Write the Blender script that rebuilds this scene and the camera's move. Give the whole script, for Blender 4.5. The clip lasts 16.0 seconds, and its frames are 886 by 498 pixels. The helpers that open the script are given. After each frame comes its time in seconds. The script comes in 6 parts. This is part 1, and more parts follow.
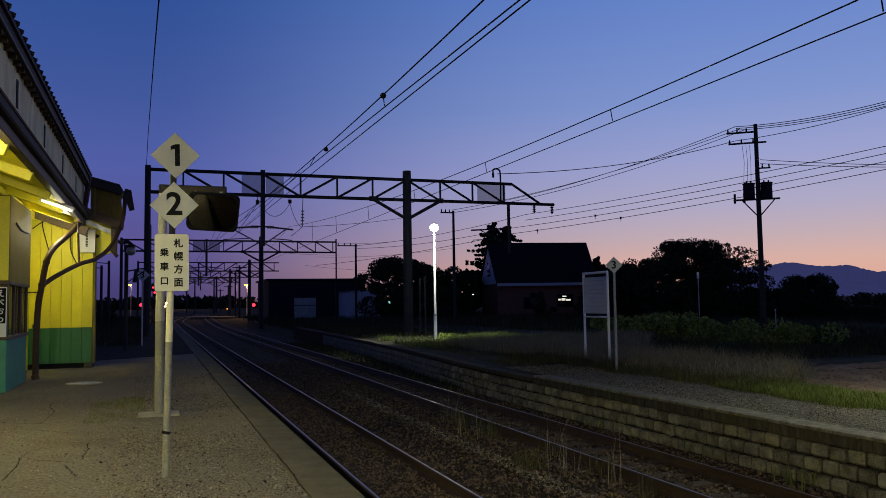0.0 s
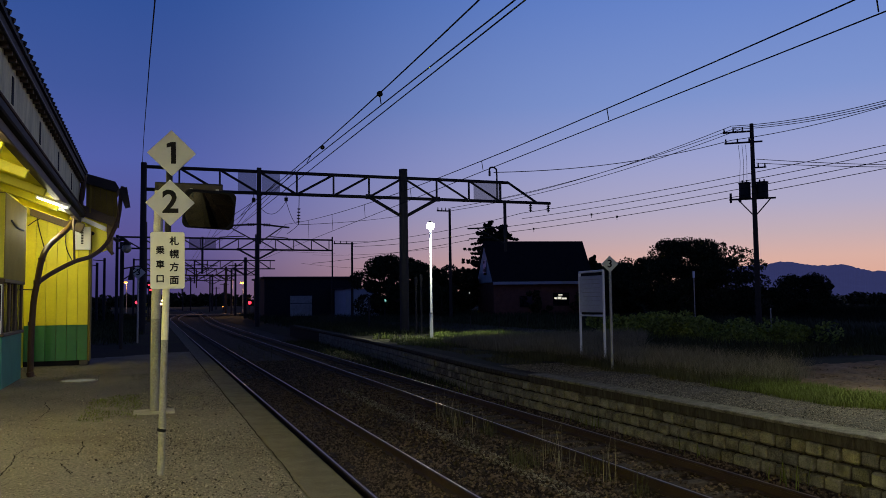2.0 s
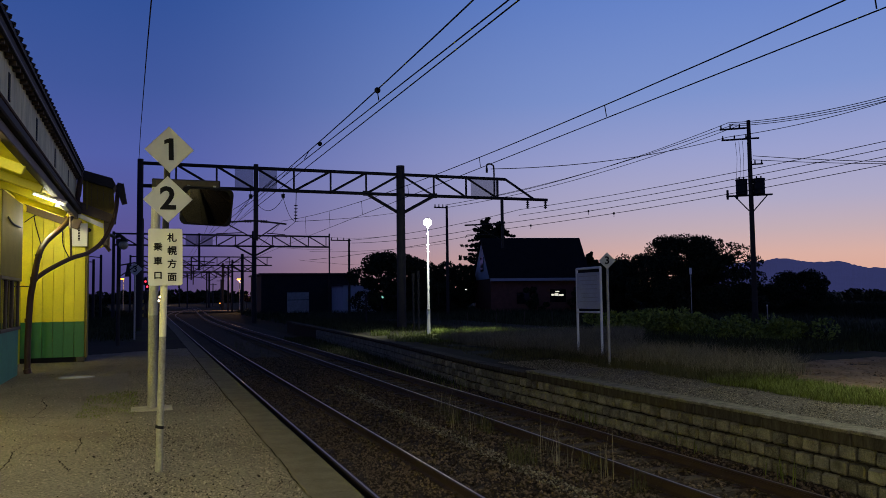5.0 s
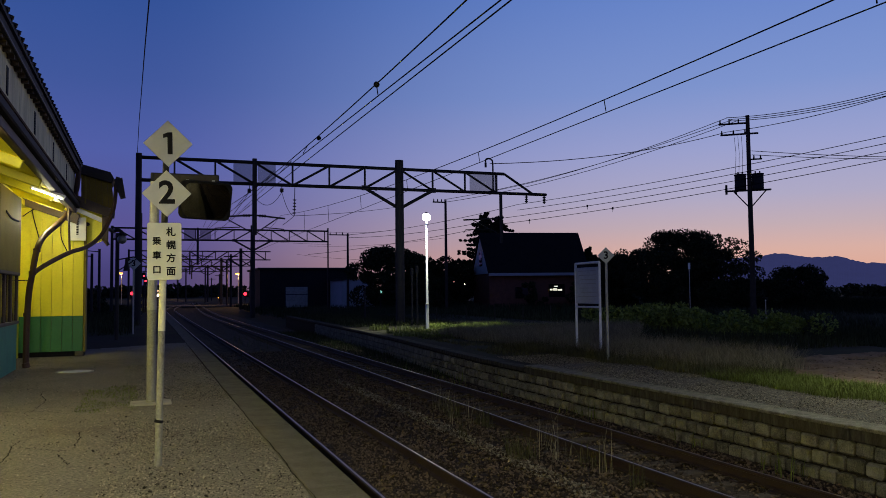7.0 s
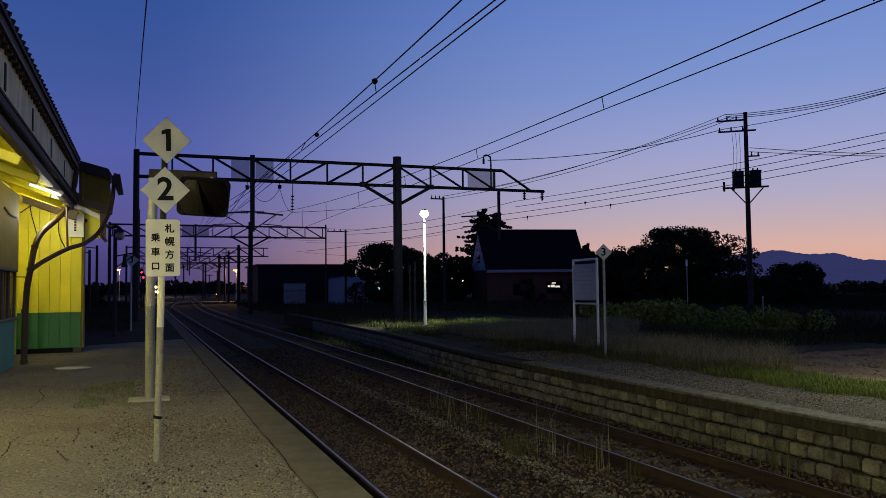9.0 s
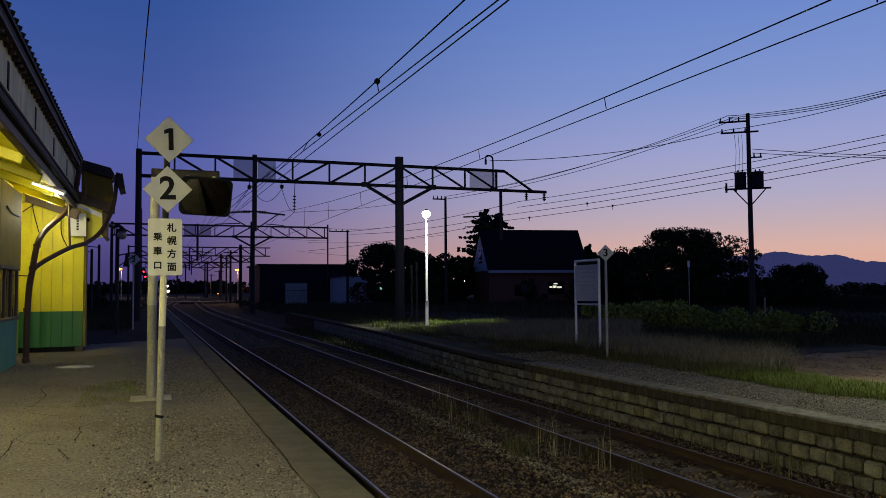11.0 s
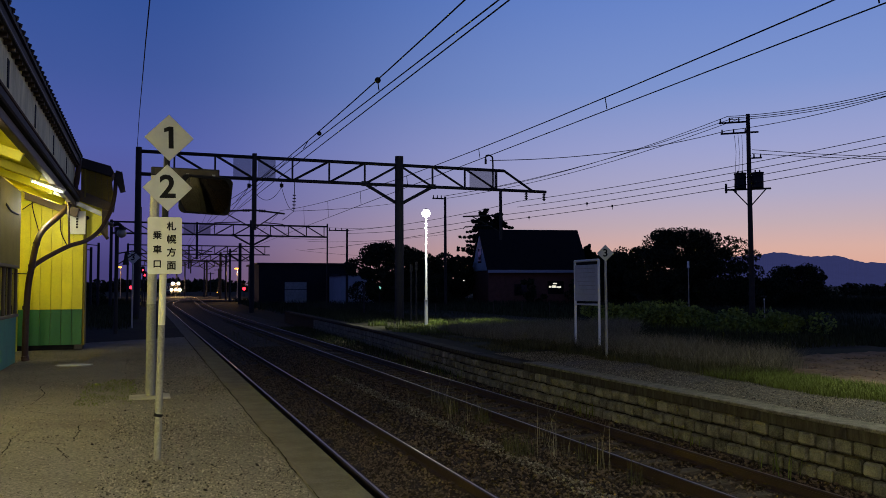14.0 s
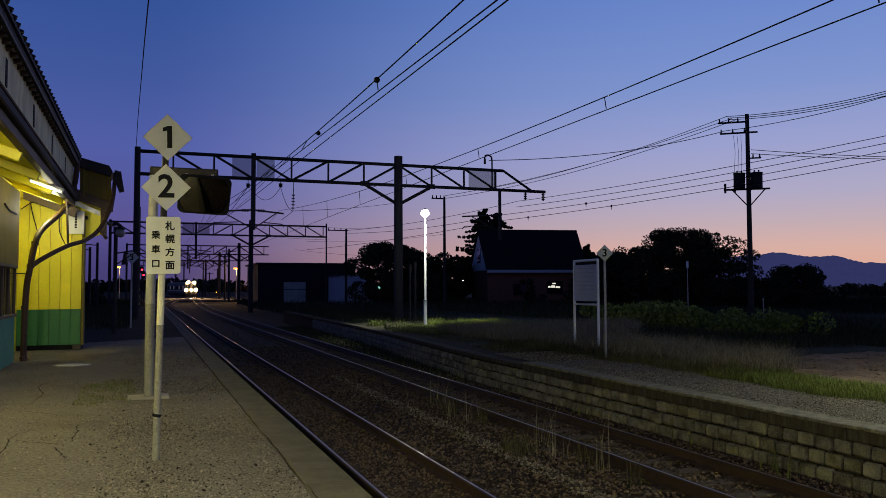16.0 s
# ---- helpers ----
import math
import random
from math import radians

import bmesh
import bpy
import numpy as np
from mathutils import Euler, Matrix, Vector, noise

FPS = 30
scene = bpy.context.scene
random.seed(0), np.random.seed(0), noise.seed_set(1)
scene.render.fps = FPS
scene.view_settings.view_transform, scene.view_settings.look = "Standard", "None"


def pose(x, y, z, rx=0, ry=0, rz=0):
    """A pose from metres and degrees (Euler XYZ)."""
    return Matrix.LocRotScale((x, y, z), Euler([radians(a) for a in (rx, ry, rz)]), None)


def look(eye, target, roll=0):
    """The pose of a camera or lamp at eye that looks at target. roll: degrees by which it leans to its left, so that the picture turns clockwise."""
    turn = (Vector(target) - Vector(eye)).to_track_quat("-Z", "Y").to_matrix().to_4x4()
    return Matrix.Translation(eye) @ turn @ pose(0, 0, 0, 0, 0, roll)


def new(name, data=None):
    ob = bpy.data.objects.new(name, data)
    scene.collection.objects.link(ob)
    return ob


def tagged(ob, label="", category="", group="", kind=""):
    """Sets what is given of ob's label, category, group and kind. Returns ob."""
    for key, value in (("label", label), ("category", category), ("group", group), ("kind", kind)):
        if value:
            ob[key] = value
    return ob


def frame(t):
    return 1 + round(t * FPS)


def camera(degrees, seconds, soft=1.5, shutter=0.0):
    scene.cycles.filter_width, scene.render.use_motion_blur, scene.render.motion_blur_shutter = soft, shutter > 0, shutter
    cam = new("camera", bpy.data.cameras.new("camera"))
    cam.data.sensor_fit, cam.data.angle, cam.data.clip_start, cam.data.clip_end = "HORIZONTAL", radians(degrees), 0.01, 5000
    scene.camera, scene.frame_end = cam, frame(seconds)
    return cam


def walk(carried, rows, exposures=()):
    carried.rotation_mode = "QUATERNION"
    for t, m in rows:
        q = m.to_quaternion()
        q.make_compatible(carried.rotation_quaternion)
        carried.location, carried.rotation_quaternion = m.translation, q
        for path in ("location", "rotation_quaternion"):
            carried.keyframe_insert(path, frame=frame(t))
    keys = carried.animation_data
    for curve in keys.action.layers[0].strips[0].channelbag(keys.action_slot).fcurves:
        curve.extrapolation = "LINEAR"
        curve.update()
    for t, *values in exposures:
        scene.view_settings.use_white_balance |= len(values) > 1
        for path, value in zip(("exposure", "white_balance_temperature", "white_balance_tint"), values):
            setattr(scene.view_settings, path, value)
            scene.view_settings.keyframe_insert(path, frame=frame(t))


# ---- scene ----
cam = camera(59.0, 16.0, soft=0.8)
PATH = [
    (0, pose(-0.0000, 0.0000, 1.4880, 93.839, 0.858, -20.168)),
    (0.5, pose(-0.0047, -0.0269, 1.4879, 93.726, 0.783, -20.442)),
    (1, pose(0.0020, -0.0110, 1.4875, 93.726, 0.767, -20.510)),
    (1.5, pose(0.0043, -0.0087, 1.4876, 93.732, 0.734, -20.218)),
    (2, pose(-0.0002, -0.0090, 1.4898, 93.710, 0.708, -20.450)),
    (2.5, pose(-0.0001, -0.0162, 1.4891, 93.740, 0.690, -20.588)),
    (3, pose(-0.0001, -0.0162, 1.4891, 93.740, 0.690, -20.588)),
    (3.5, pose(-0.0056, -0.0008, 1.4876, 93.712, 0.709, -20.565)),
    (4, pose(-0.0057, -0.0054, 1.4919, 93.645, 0.718, -20.582)),
    (6.5, pose(-0.0172, 0.0040, 1.4892, 93.155, 0.667, -20.779)),
    (7, pose(-0.0139, 0.0063, 1.4905, 93.069, 0.653, -20.776)),
    (7.5, pose(-0.0086, 0.0226, 1.4919, 92.986, 0.636, -20.711)),
    (8, pose(-0.0097, 0.0115, 1.4888, 92.890, 0.674, -20.657)),
    (8.5, pose(-0.0165, 0.0008, 1.4895, 92.868, 0.619, -20.823)),
    (9, pose(-0.0222, -0.0143, 1.4898, 92.820, 0.627, -20.930)),
    (11.5, pose(-0.0242, -0.0097, 1.4872, 92.850, 0.382, -20.819)),
    (12, pose(-0.0263, -0.0120, 1.4925, 92.828, 0.323, -20.912)),
    (12.5, pose(-0.0278, 0.0030, 1.4884, 92.839, 0.345, -20.885)),
    (13, pose(-0.0248, 0.0158, 1.4880, 92.825, 0.268, -20.801)),
    (13.5, pose(-0.0214, 0.0181, 1.4920, 92.867, 0.205, -20.762)),
    (14, pose(-0.0248, 0.0048, 1.4905, 92.805, 0.211, -20.857)),
    (14.5, pose(-0.0247, 0.0078, 1.4906, 92.806, 0.207, -20.801)),
    (15, pose(-0.0296, 0.0067, 1.4891, 92.788, 0.108, -20.857)),
    (15.5, pose(-0.0250, 0.0078, 1.4865, 92.796, 0.149, -20.864)),
    (16, pose(-0.0209, 0.0182, 1.4895, 92.802, 0.200, -20.923)),
]
walk(cam, PATH)

# ---- world and light ----
scene.view_settings.exposure = 0.0
world = bpy.data.worlds.new("dusk_sky")
scene.world = world
world.use_nodes = True


def build_sky():
    nt = world.node_tree
    nt.nodes.clear()
    N, L = nt.nodes.new, nt.links.new
    co = N("ShaderNodeTexCoord")
    sep = N("ShaderNodeSeparateXYZ")
    L(co.outputs["Generated"], sep.inputs[0])

    def ramp(stops):
        r = N("ShaderNodeValToRGB")
        r.color_ramp.interpolation = "LINEAR"
        while len(r.color_ramp.elements) < len(stops):
            r.color_ramp.elements.new(0.5)
        for e, (p, c) in zip(r.color_ramp.elements, stops):
            e.position, e.color = p, (*c, 1)
        L(sep.outputs["Z"], r.inputs[0])
        return r
    # afterglow side and the side turned away from it, by height over the horizon
    glow = ramp([(0.0, (0.76, 0.38, 0.26)), (0.045, (0.70, 0.43, 0.37)), (0.075, (0.55, 0.42, 0.46)), (0.11, (0.43, 0.40, 0.56)), (0.167, (0.33, 0.36, 0.62)),
                 (0.24, (0.21, 0.30, 0.62)), (0.37, (0.12, 0.22, 0.58)), (0.5, (0.04, 0.085, 0.25)), (0.75, (0.010, 0.024, 0.075)), (1.0, (0.006, 0.014, 0.045))])
    away = ramp([(0.0, (0.055, 0.045, 0.15)), (0.03, (0.065, 0.055, 0.19)), (0.08, (0.105, 0.09, 0.29)), (0.17, (0.082, 0.112, 0.38)),
                 (0.25, (0.052, 0.096, 0.33)), (0.37, (0.027, 0.078, 0.30)), (0.5, (0.012, 0.034, 0.13)), (0.75, (0.005, 0.013, 0.05)), (1.0, (0.004, 0.010, 0.035))])
    flat = N("ShaderNodeVectorMath"); flat.operation = "MULTIPLY"; flat.inputs[1].default_value = (1, 1, 0)
    L(co.outputs["Generated"], flat.inputs[0])
    unit = N("ShaderNodeVectorMath"); unit.operation = "NORMALIZE"
    L(flat.outputs[0], unit.inputs[0])
    dot = N("ShaderNodeVectorMath"); dot.operation = "DOT_PRODUCT"
    az = radians(56)
    dot.inputs[1].default_value = (math.sin(az), math.cos(az), 0)
    L(unit.outputs[0], dot.inputs[0])
    mr = N("ShaderNodeMapRange"); mr.interpolation_type = "SMOOTHSTEP"
    mr.inputs["From Min"].default_value, mr.inputs["From Max"].default_value = 0.54, 1.0
    L(dot.outputs["Value"], mr.inputs["Value"])
    mix = N("ShaderNodeMix"); mix.data_type = "RGBA"
    L(mr.outputs["Result"], mix.inputs["Factor"])
    L(away.outputs["Color"], mix.inputs["A"])
    L(glow.outputs["Color"], mix.inputs["B"])
    bg = N("ShaderNodeBackground"); bg.inputs["Strength"].default_value = 1.0
    L(mix.outputs["Result"], bg.inputs["Color"])
    out = N("ShaderNodeOutputWorld")
    L(bg.outputs[0], out.inputs["Surface"])


build_sky()


def lamp(name, kind, at, power, color, size=0.1, size_y=None, aim=None):
    d = bpy.data.lights.new(name, kind)
    d.energy, d.color = power, color
    if kind == "AREA":
        d.shape = "RECTANGLE" if size_y else "SQUARE"
        d.size = size
        if size_y:
            d.size_y = size_y
    else:
        d.shadow_soft_size = size
    ob = new(name, d)
    ob.matrix_basis = look(at, aim) if aim else pose(*at)
    return ob


TUBE = (1.0, 0.94, 0.66)
# fluorescent tubes under the platform canopy, from behind the camera to its end
for x, y, z, p in [(-2.2, -8, 3.30, 420), (-2.2, -3, 3.30, 330), (-2.2, 3, 3.30, 240)]:
    lamp("tube_light", "AREA", (x, y, z), p, TUBE, 0.08, 1.2)
# the 19.3 m one has no fitting, added to brighten the yellow wall
for x, y, z, p in [(-2.2, 9.5, 3.30, 185), (-1.76, 16.4, 3.25, 8), (-2.12, 19.3, 3.25, 58)]:
    lamp("tube_light", "POINT", (x, y, z), p, TUBE, 0.10)
# lamp posts: beyond the track, along the far platform, and on this platform behind the camera
# first one is an unseen helper, added to brighten the signs and cream wall
lamp("street_lamp_light", "POINT", (0.6, -6.8, 4.80), 420, (1.0, 0.92, 0.68), 0.15)
ld = lamp("street_lamp_light", "SPOT", (12.70, 35.42, 4.86), 3800, (0.95, 1.0, 0.80), 0.12).data
ld.spot_size, ld.spot_blend = radians(98), 1.0
ld = lamp("street_lamp_light", "SPOT", (13.4, 6.2, 4.86), 1900, (0.95, 1.0, 0.80), 0.12).data
ld.spot_size, ld.spot_blend = radians(134), 0.8
lamp("crossing_lamp_light", "POINT", (16.35, 152.00, 4.82), 2600, (1.0, 0.55, 0.18), 0.3)
lamp("crossing_lamp_light", "POINT", (-4.24, 160.00, 5.15), 2000, (1.0, 0.55, 0.18), 0.3)

# ---- materials ----


def mat(name, color, rough=0.7, metal=0.0, var=0.25, scale=6.0, fine=60.0, bump=0.15, dirt=None, dirt_scale=1.5, dirt_amt=0.35, island=0.0, spec=0.5, stretch=(1, 1, 1)):
    m = bpy.data.materials.new(name)
    m.use_nodes = True
    nt = m.node_tree
    N, L = nt.nodes.new, nt.links.new
    b = nt.nodes["Principled BSDF"]
    b.inputs["Roughness"].default_value, b.inputs["Metallic"].default_value = rough, metal
    b.inputs["Specular IOR Level"].default_value = spec
    co = N("ShaderNodeTexCoord")
    mp = N("ShaderNodeMapping"); mp.inputs["Scale"].default_value = stretch
    L(co.outputs["Object"], mp.inputs[0])
    if island > 0:
        oi = N("ShaderNodeObjectInfo")
        sc = N("ShaderNodeMath"); sc.operation = "MULTIPLY"; sc.inputs[1].default_value = 57.0
        L(oi.outputs["Random"], sc.inputs[0])
        L(sc.outputs[0], mp.inputs["Location"])
    n1 = N("ShaderNodeTexNoise"); n1.inputs["Scale"].default_value = scale; n1.inputs["Detail"].default_value = 6
    n2 = N("ShaderNodeTexNoise"); n2.inputs["Scale"].default_value = fine; n2.inputs["Detail"].default_value = 4
    L(mp.outputs[0], n1.inputs["Vector"]); L(mp.outputs[0], n2.inputs["Vector"])
    add = N("ShaderNodeMath"); add.operation = "ADD"
    L(n1.outputs["Fac"], add.inputs[0]); L(n2.outputs["Fac"], add.inputs[1])
    last = add.outputs[0]
    if island:
        info = N("ShaderNodeObjectInfo" if island > 0 else "ShaderNodeNewGeometry")
        a2 = N("ShaderNodeMath"); a2.operation = "MULTIPLY_ADD"
        L(info.outputs["Random" if island > 0 else "Random Per Island"], a2.inputs[0])
        a2.inputs[1].default_value = abs(island); L(last, a2.inputs[2])
        a3 = N("ShaderNodeMath"); a3.operation = "SUBTRACT"; L(a2.outputs[0], a3.inputs[0]); a3.inputs[1].default_value = abs(island) / 2
        last = a3.outputs[0]
    mr = N("ShaderNodeMapRange")
    mr.inputs["From Min"].default_value, mr.inputs["From Max"].default_value = 0.55, 1.45
    mr.inputs["To Min"].default_value, mr.inputs["To Max"].default_value = 1 - var, 1 + var
    L(last, mr.inputs["Value"])
    mul = N("ShaderNodeVectorMath"); mul.operation = "SCALE"
    mul.inputs[0].default_value = color
    L(mr.outputs["Result"], mul.inputs["Scale"])
    col = mul.outputs[0]
    if dirt:
        n3 = N("ShaderNodeTexNoise"); n3.inputs["Scale"].default_value = dirt_scale; n3.inputs["Detail"].default_value = 8
        n3.inputs["Roughness"].default_value = 0.7
        L(mp.outputs[0], n3.inputs["Vector"])
        r = N("ShaderNodeMapRange"); r.inputs["From Min"].default_value, r.inputs["From Max"].default_value = 0.48, 0.68
        r.inputs["To Max"].default_value = dirt_amt
        L(n3.outputs["Fac"], r.inputs["Value"])
        mx = N("ShaderNodeMix"); mx.data_type = "RGBA"
        L(r.outputs["Result"], mx.inputs["Factor"]); L(col, mx.inputs["A"]); mx.inputs["B"].default_value = (*dirt, 1)
        col = mx.outputs["Result"]
    L(col, b.inputs["Base Color"])
    if bump:
        bp = N("ShaderNodeBump"); bp.inputs["Strength"].default_value = bump; bp.inputs["Distance"].default_value = 0.01
        L(n2.outputs["Fac"], bp.inputs["Height"]); L(bp.outputs[0], b.inputs["Normal"])
    return m


def glow_mat(name, color, strength):
    m = bpy.data.materials.new(name)
    m.use_nodes = True
    b = m.node_tree.nodes["Principled BSDF"]
    b.inputs["Base Color"].default_value = (*color, 1)
    b.inputs["Emission Color"].default_value = (*color, 1)
    b.inputs["Emission Strength"].default_value = strength
    return m


def glass_mat(name, tint=(0.9, 0.95, 0.95), rough=0.03):
    m = bpy.data.materials.new(name)
    m.use_nodes = True
    b = m.node_tree.nodes["Principled BSDF"]
    b.inputs["Base Color"].default_value = (*tint, 1)
    b.inputs["Transmission Weight"].default_value = 1.0
    b.inputs["Roughness"].default_value = rough
    b.inputs["IOR"].default_value = 1.45
    return m


M = {
    "asphalt": mat("worn_asphalt", (0.160, 0.143, 0.117), 0.95, spec=0.15, var=1.0, scale=34, fine=120, bump=1.0, dirt=(0.07, 0.06, 0.04), dirt_scale=0.7, dirt_amt=0.5),
    "edge": mat("platform_edge_concrete", (0.105, 0.095, 0.072), 0.95, spec=0.15, var=0.5, scale=3, fine=80, bump=0.5, dirt=(0.06, 0.055, 0.035), dirt_scale=2.5, dirt_amt=0.6),
    "footing": mat("pale_footing_concrete", (0.29, 0.27, 0.22), 0.9, spec=0.2, var=0.3, scale=6, fine=60, bump=0.3),
    "grit": mat("mixed_grit", (0.165, 0.146, 0.118), 0.95, spec=0.15, var=0.9, scale=12, fine=40, bump=0.3, island=-1.0),
    "gravel_bed": mat("trodden_fine_gravel", (0.085, 0.074, 0.056), 0.95, spec=0.15, var=0.85, scale=12, fine=40, bump=0.8, dirt=(0.04, 0.042, 0.024), dirt_scale=1.3, dirt_amt=0.7),
    "gravel": mat("gravel", (0.15, 0.130, 0.098), 0.95, spec=0.15, var=0.85, scale=12, fine=40, bump=0.8, island=-0.9),
    "ballast": mat("ballast_stone", (0.098, 0.072, 0.050), 0.95, spec=0.1, var=0.6, scale=3, fine=30, bump=1.0, island=-1.3),
    "shingle": mat("dark_shingle", (0.02, 0.018, 0.018), 0.95, var=0.3, scale=2, fine=12, bump=0.2, spec=0.1),
    "earth": mat("dark_earth_and_shade", (0.030, 0.026, 0.018), 0.95, spec=0.05, var=0.4, scale=0.4, fine=8, bump=0.6, dirt=(0.03, 0.045, 0.015), dirt_scale=0.2, dirt_amt=0.6),
    "block": mat("weathered_block", (0.165, 0.155, 0.115), 0.95, spec=0.1, var=0.75, scale=5, fine=50, bump=0.6, dirt=(0.06, 0.055, 0.035), dirt_scale=2.6, dirt_amt=0.8, island=0.4),
    "dirt": mat("bare_dirt", (0.20, 0.135, 0.085), 0.95, spec=0.1, var=0.5, scale=1.2, fine=14, bump=0.8, dirt=(0.06, 0.05, 0.03), dirt_scale=1.0, dirt_amt=0.6),
    "mortar": mat("dark_mortar", (0.03, 0.027, 0.020), 0.95, spec=0.05, var=0.3),
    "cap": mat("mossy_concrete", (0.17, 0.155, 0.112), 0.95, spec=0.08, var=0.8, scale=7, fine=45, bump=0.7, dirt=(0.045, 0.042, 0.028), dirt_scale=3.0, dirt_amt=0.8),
    "capface": mat("dark_mottled_concrete", (0.045, 0.040, 0.030), 0.95, spec=0.08, var=0.7, scale=5, fine=45, bump=0.6, dirt=(0.10, 0.092, 0.068), dirt_scale=3.0, dirt_amt=0.8, stretch=(1, 2.5, 0.5)),
    "steel": mat("dark_steel", (0.024, 0.023, 0.024), 0.7, 0.0, spec=0.2, var=0.3, scale=3, bump=0.1),
    "galv": mat("galvanised_steel", (0.34, 0.34, 0.31), 0.55, 0.5, var=0.25, scale=4, fine=50, bump=0.15, dirt=(0.15, 0.13, 0.10), dirt_scale=3),
    "railside": mat("rusty_rail", (0.040, 0.025, 0.016), 0.6, 0.0, spec=0.2, var=0.4, scale=5, fine=60, bump=0.3),
    "railtop": mat("polished_rail", (0.32, 0.20, 0.115), 0.30, 1.0, var=0.15, scale=4, bump=0.03),
    "sleeper": mat("old_timber", (0.075, 0.058, 0.044), 0.95, spec=0.1, var=0.45, scale=3, fine=40, bump=0.7, stretch=(1, 8, 8)),
    "wood": mat("wood_pole", (0.05, 0.042, 0.034), 0.9, spec=0.15, var=0.35, scale=2, fine=20, bump=0.4),
    "yellow": mat("yellow_painted_boards", (0.78, 0.70, 0.012), 0.5, var=0.12, scale=1.5, fine=30, bump=0.12, dirt=(0.45, 0.34, 0.03), dirt_scale=1.2, dirt_amt=0.22, island=0.35),
    "green": mat("green_painted_boards", (0.024, 0.155, 0.043), 0.5, var=0.18, scale=1.5, fine=30, bump=0.12, dirt=(0.02, 0.09, 0.03), dirt_scale=1.5, dirt_amt=0.5, island=0.35),
    "teal": mat("teal_painted_board", (0.05, 0.28, 0.17), 0.5, var=0.15, scale=1.5, fine=30, bump=0.1, dirt=(0.03, 0.13, 0.11), dirt_scale=2, dirt_amt=0.4),
    "cream": mat("cream_siding", (0.66, 0.60, 0.34), 0.7, var=0.2, scale=2, fine=30, bump=0.15, dirt=(0.16, 0.14, 0.07), dirt_scale=1.6, dirt_amt=0.5, island=0.3, stretch=(1, 2, 0.6)),
    "tan": mat("tan_panel", (0.22, 0.175, 0.04), 0.75, spec=0.1, var=0.2, scale=2, fine=30, bump=0.12, dirt=(0.16, 0.12, 0.04), dirt_scale=1.5, island=0.25),
    "tan_dark": mat("brown_panel", (0.17, 0.13, 0.03), 0.75, spec=0.1, var=0.3, scale=2, fine=30, bump=0.15, dirt=(0.05, 0.035, 0.02), dirt_scale=1.5),
    "brown": mat("brown_timber", (0.07, 0.045, 0.028), 0.6, var=0.3, scale=3, fine=30, bump=0.3),
    "pipe": mat("brown_drain_pipe", (0.05, 0.026, 0.018), 0.55, spec=0.25, var=0.3, scale=4, fine=30, bump=0.1, dirt=(0.08, 0.05, 0.035), dirt_scale=5),
    "roof": mat("dark_roof_metal", (0.028, 0.024, 0.026), 0.7, 0.0, spec=0.2, var=0.3, scale=2, bump=0.15),
    "board": mat("white_enamel_board", (0.60, 0.60, 0.50), 0.45, var=0.08, scale=4, fine=40, bump=0.03, dirt=(0.50, 0.48, 0.38), dirt_scale=5, dirt_amt=0.3),
    "diamond": mat("grey_white_enamel", (0.47, 0.48, 0.46), 0.5, var=0.10, scale=4, fine=40, bump=0.03, dirt=(0.36, 0.35, 0.30), dirt_scale=5, dirt_amt=0.4),
    "black": mat("black_paint", (0.010, 0.010, 0.011), 0.7, var=0.2, spec=0.08),
    "crack": mat("open_crack", (0.012, 0.011, 0.009), 1.0, var=0.2, bump=0, spec=0.0),
    "railtop_dull": mat("dull_rail_head", (0.20, 0.13, 0.08), 0.38, 1.0, var=0.2, scale=4, bump=0.03),
    "white": mat("white_paint", (0.75, 0.75, 0.72), 0.5, var=0.08, bump=0.05),
    "post_grey": mat("grey_painted_post", (0.23, 0.225, 0.18), 0.6, var=0.5, scale=9, bump=0.2, dirt=(0.08, 0.065, 0.04), dirt_scale=9, dirt_amt=0.75),
    "post_cream": mat("cream_painted_post", (0.66, 0.64, 0.44), 0.5, var=0.12, scale=6, bump=0.08, dirt=(0.40, 0.36, 0.22), dirt_scale=6),
    "post_pale": mat("dimmed_cream_post", (0.36, 0.35, 0.28), 0.6, var=0.25, scale=7, bump=0.1, dirt=(0.22, 0.20, 0.15), dirt_scale=6),
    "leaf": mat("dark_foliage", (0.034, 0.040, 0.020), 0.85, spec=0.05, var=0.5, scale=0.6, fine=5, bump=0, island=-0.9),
    "hedge": mat("hedge_foliage", (0.15, 0.19, 0.04), 0.7, spec=0.15, var=0.5, scale=0.6, fine=5, bump=0, island=-0.9),
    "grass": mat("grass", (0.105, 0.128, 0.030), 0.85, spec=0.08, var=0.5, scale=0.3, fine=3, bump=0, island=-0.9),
    "weed": mat("dark_weeds", (0.075, 0.072, 0.034), 0.9, spec=0.05, var=0.5, scale=0.3, fine=3, bump=0, island=-0.9),
    "dry": mat("dry_grass", (0.20, 0.175, 0.115), 0.9, spec=0.05, var=0.5, scale=0.3, fine=3, bump=0, island=-0.9),
    "bark": mat("bark", (0.05, 0.04, 0.03), 0.95, var=0.4, bump=0.6),
    "house": mat("brick_house_wall", (0.19, 0.085, 0.062), 0.9, spec=0.05, var=0.3, scale=3, fine=25, bump=0.2),
    "pale": mat("pale_render_wall", (0.42, 0.42, 0.44), 0.8, var=0.15, scale=1, fine=12, bump=0.1),
    "shed": mat("dark_shed_cladding", (0.022, 0.022, 0.025), 0.8, spec=0.1, var=0.2, scale=0.8, fine=10, bump=0.15),
    "mount": mat("hazed_mountain", (0.16, 0.17, 0.30), 1.0, var=0.12, scale=0.003, fine=0.02, bump=0),
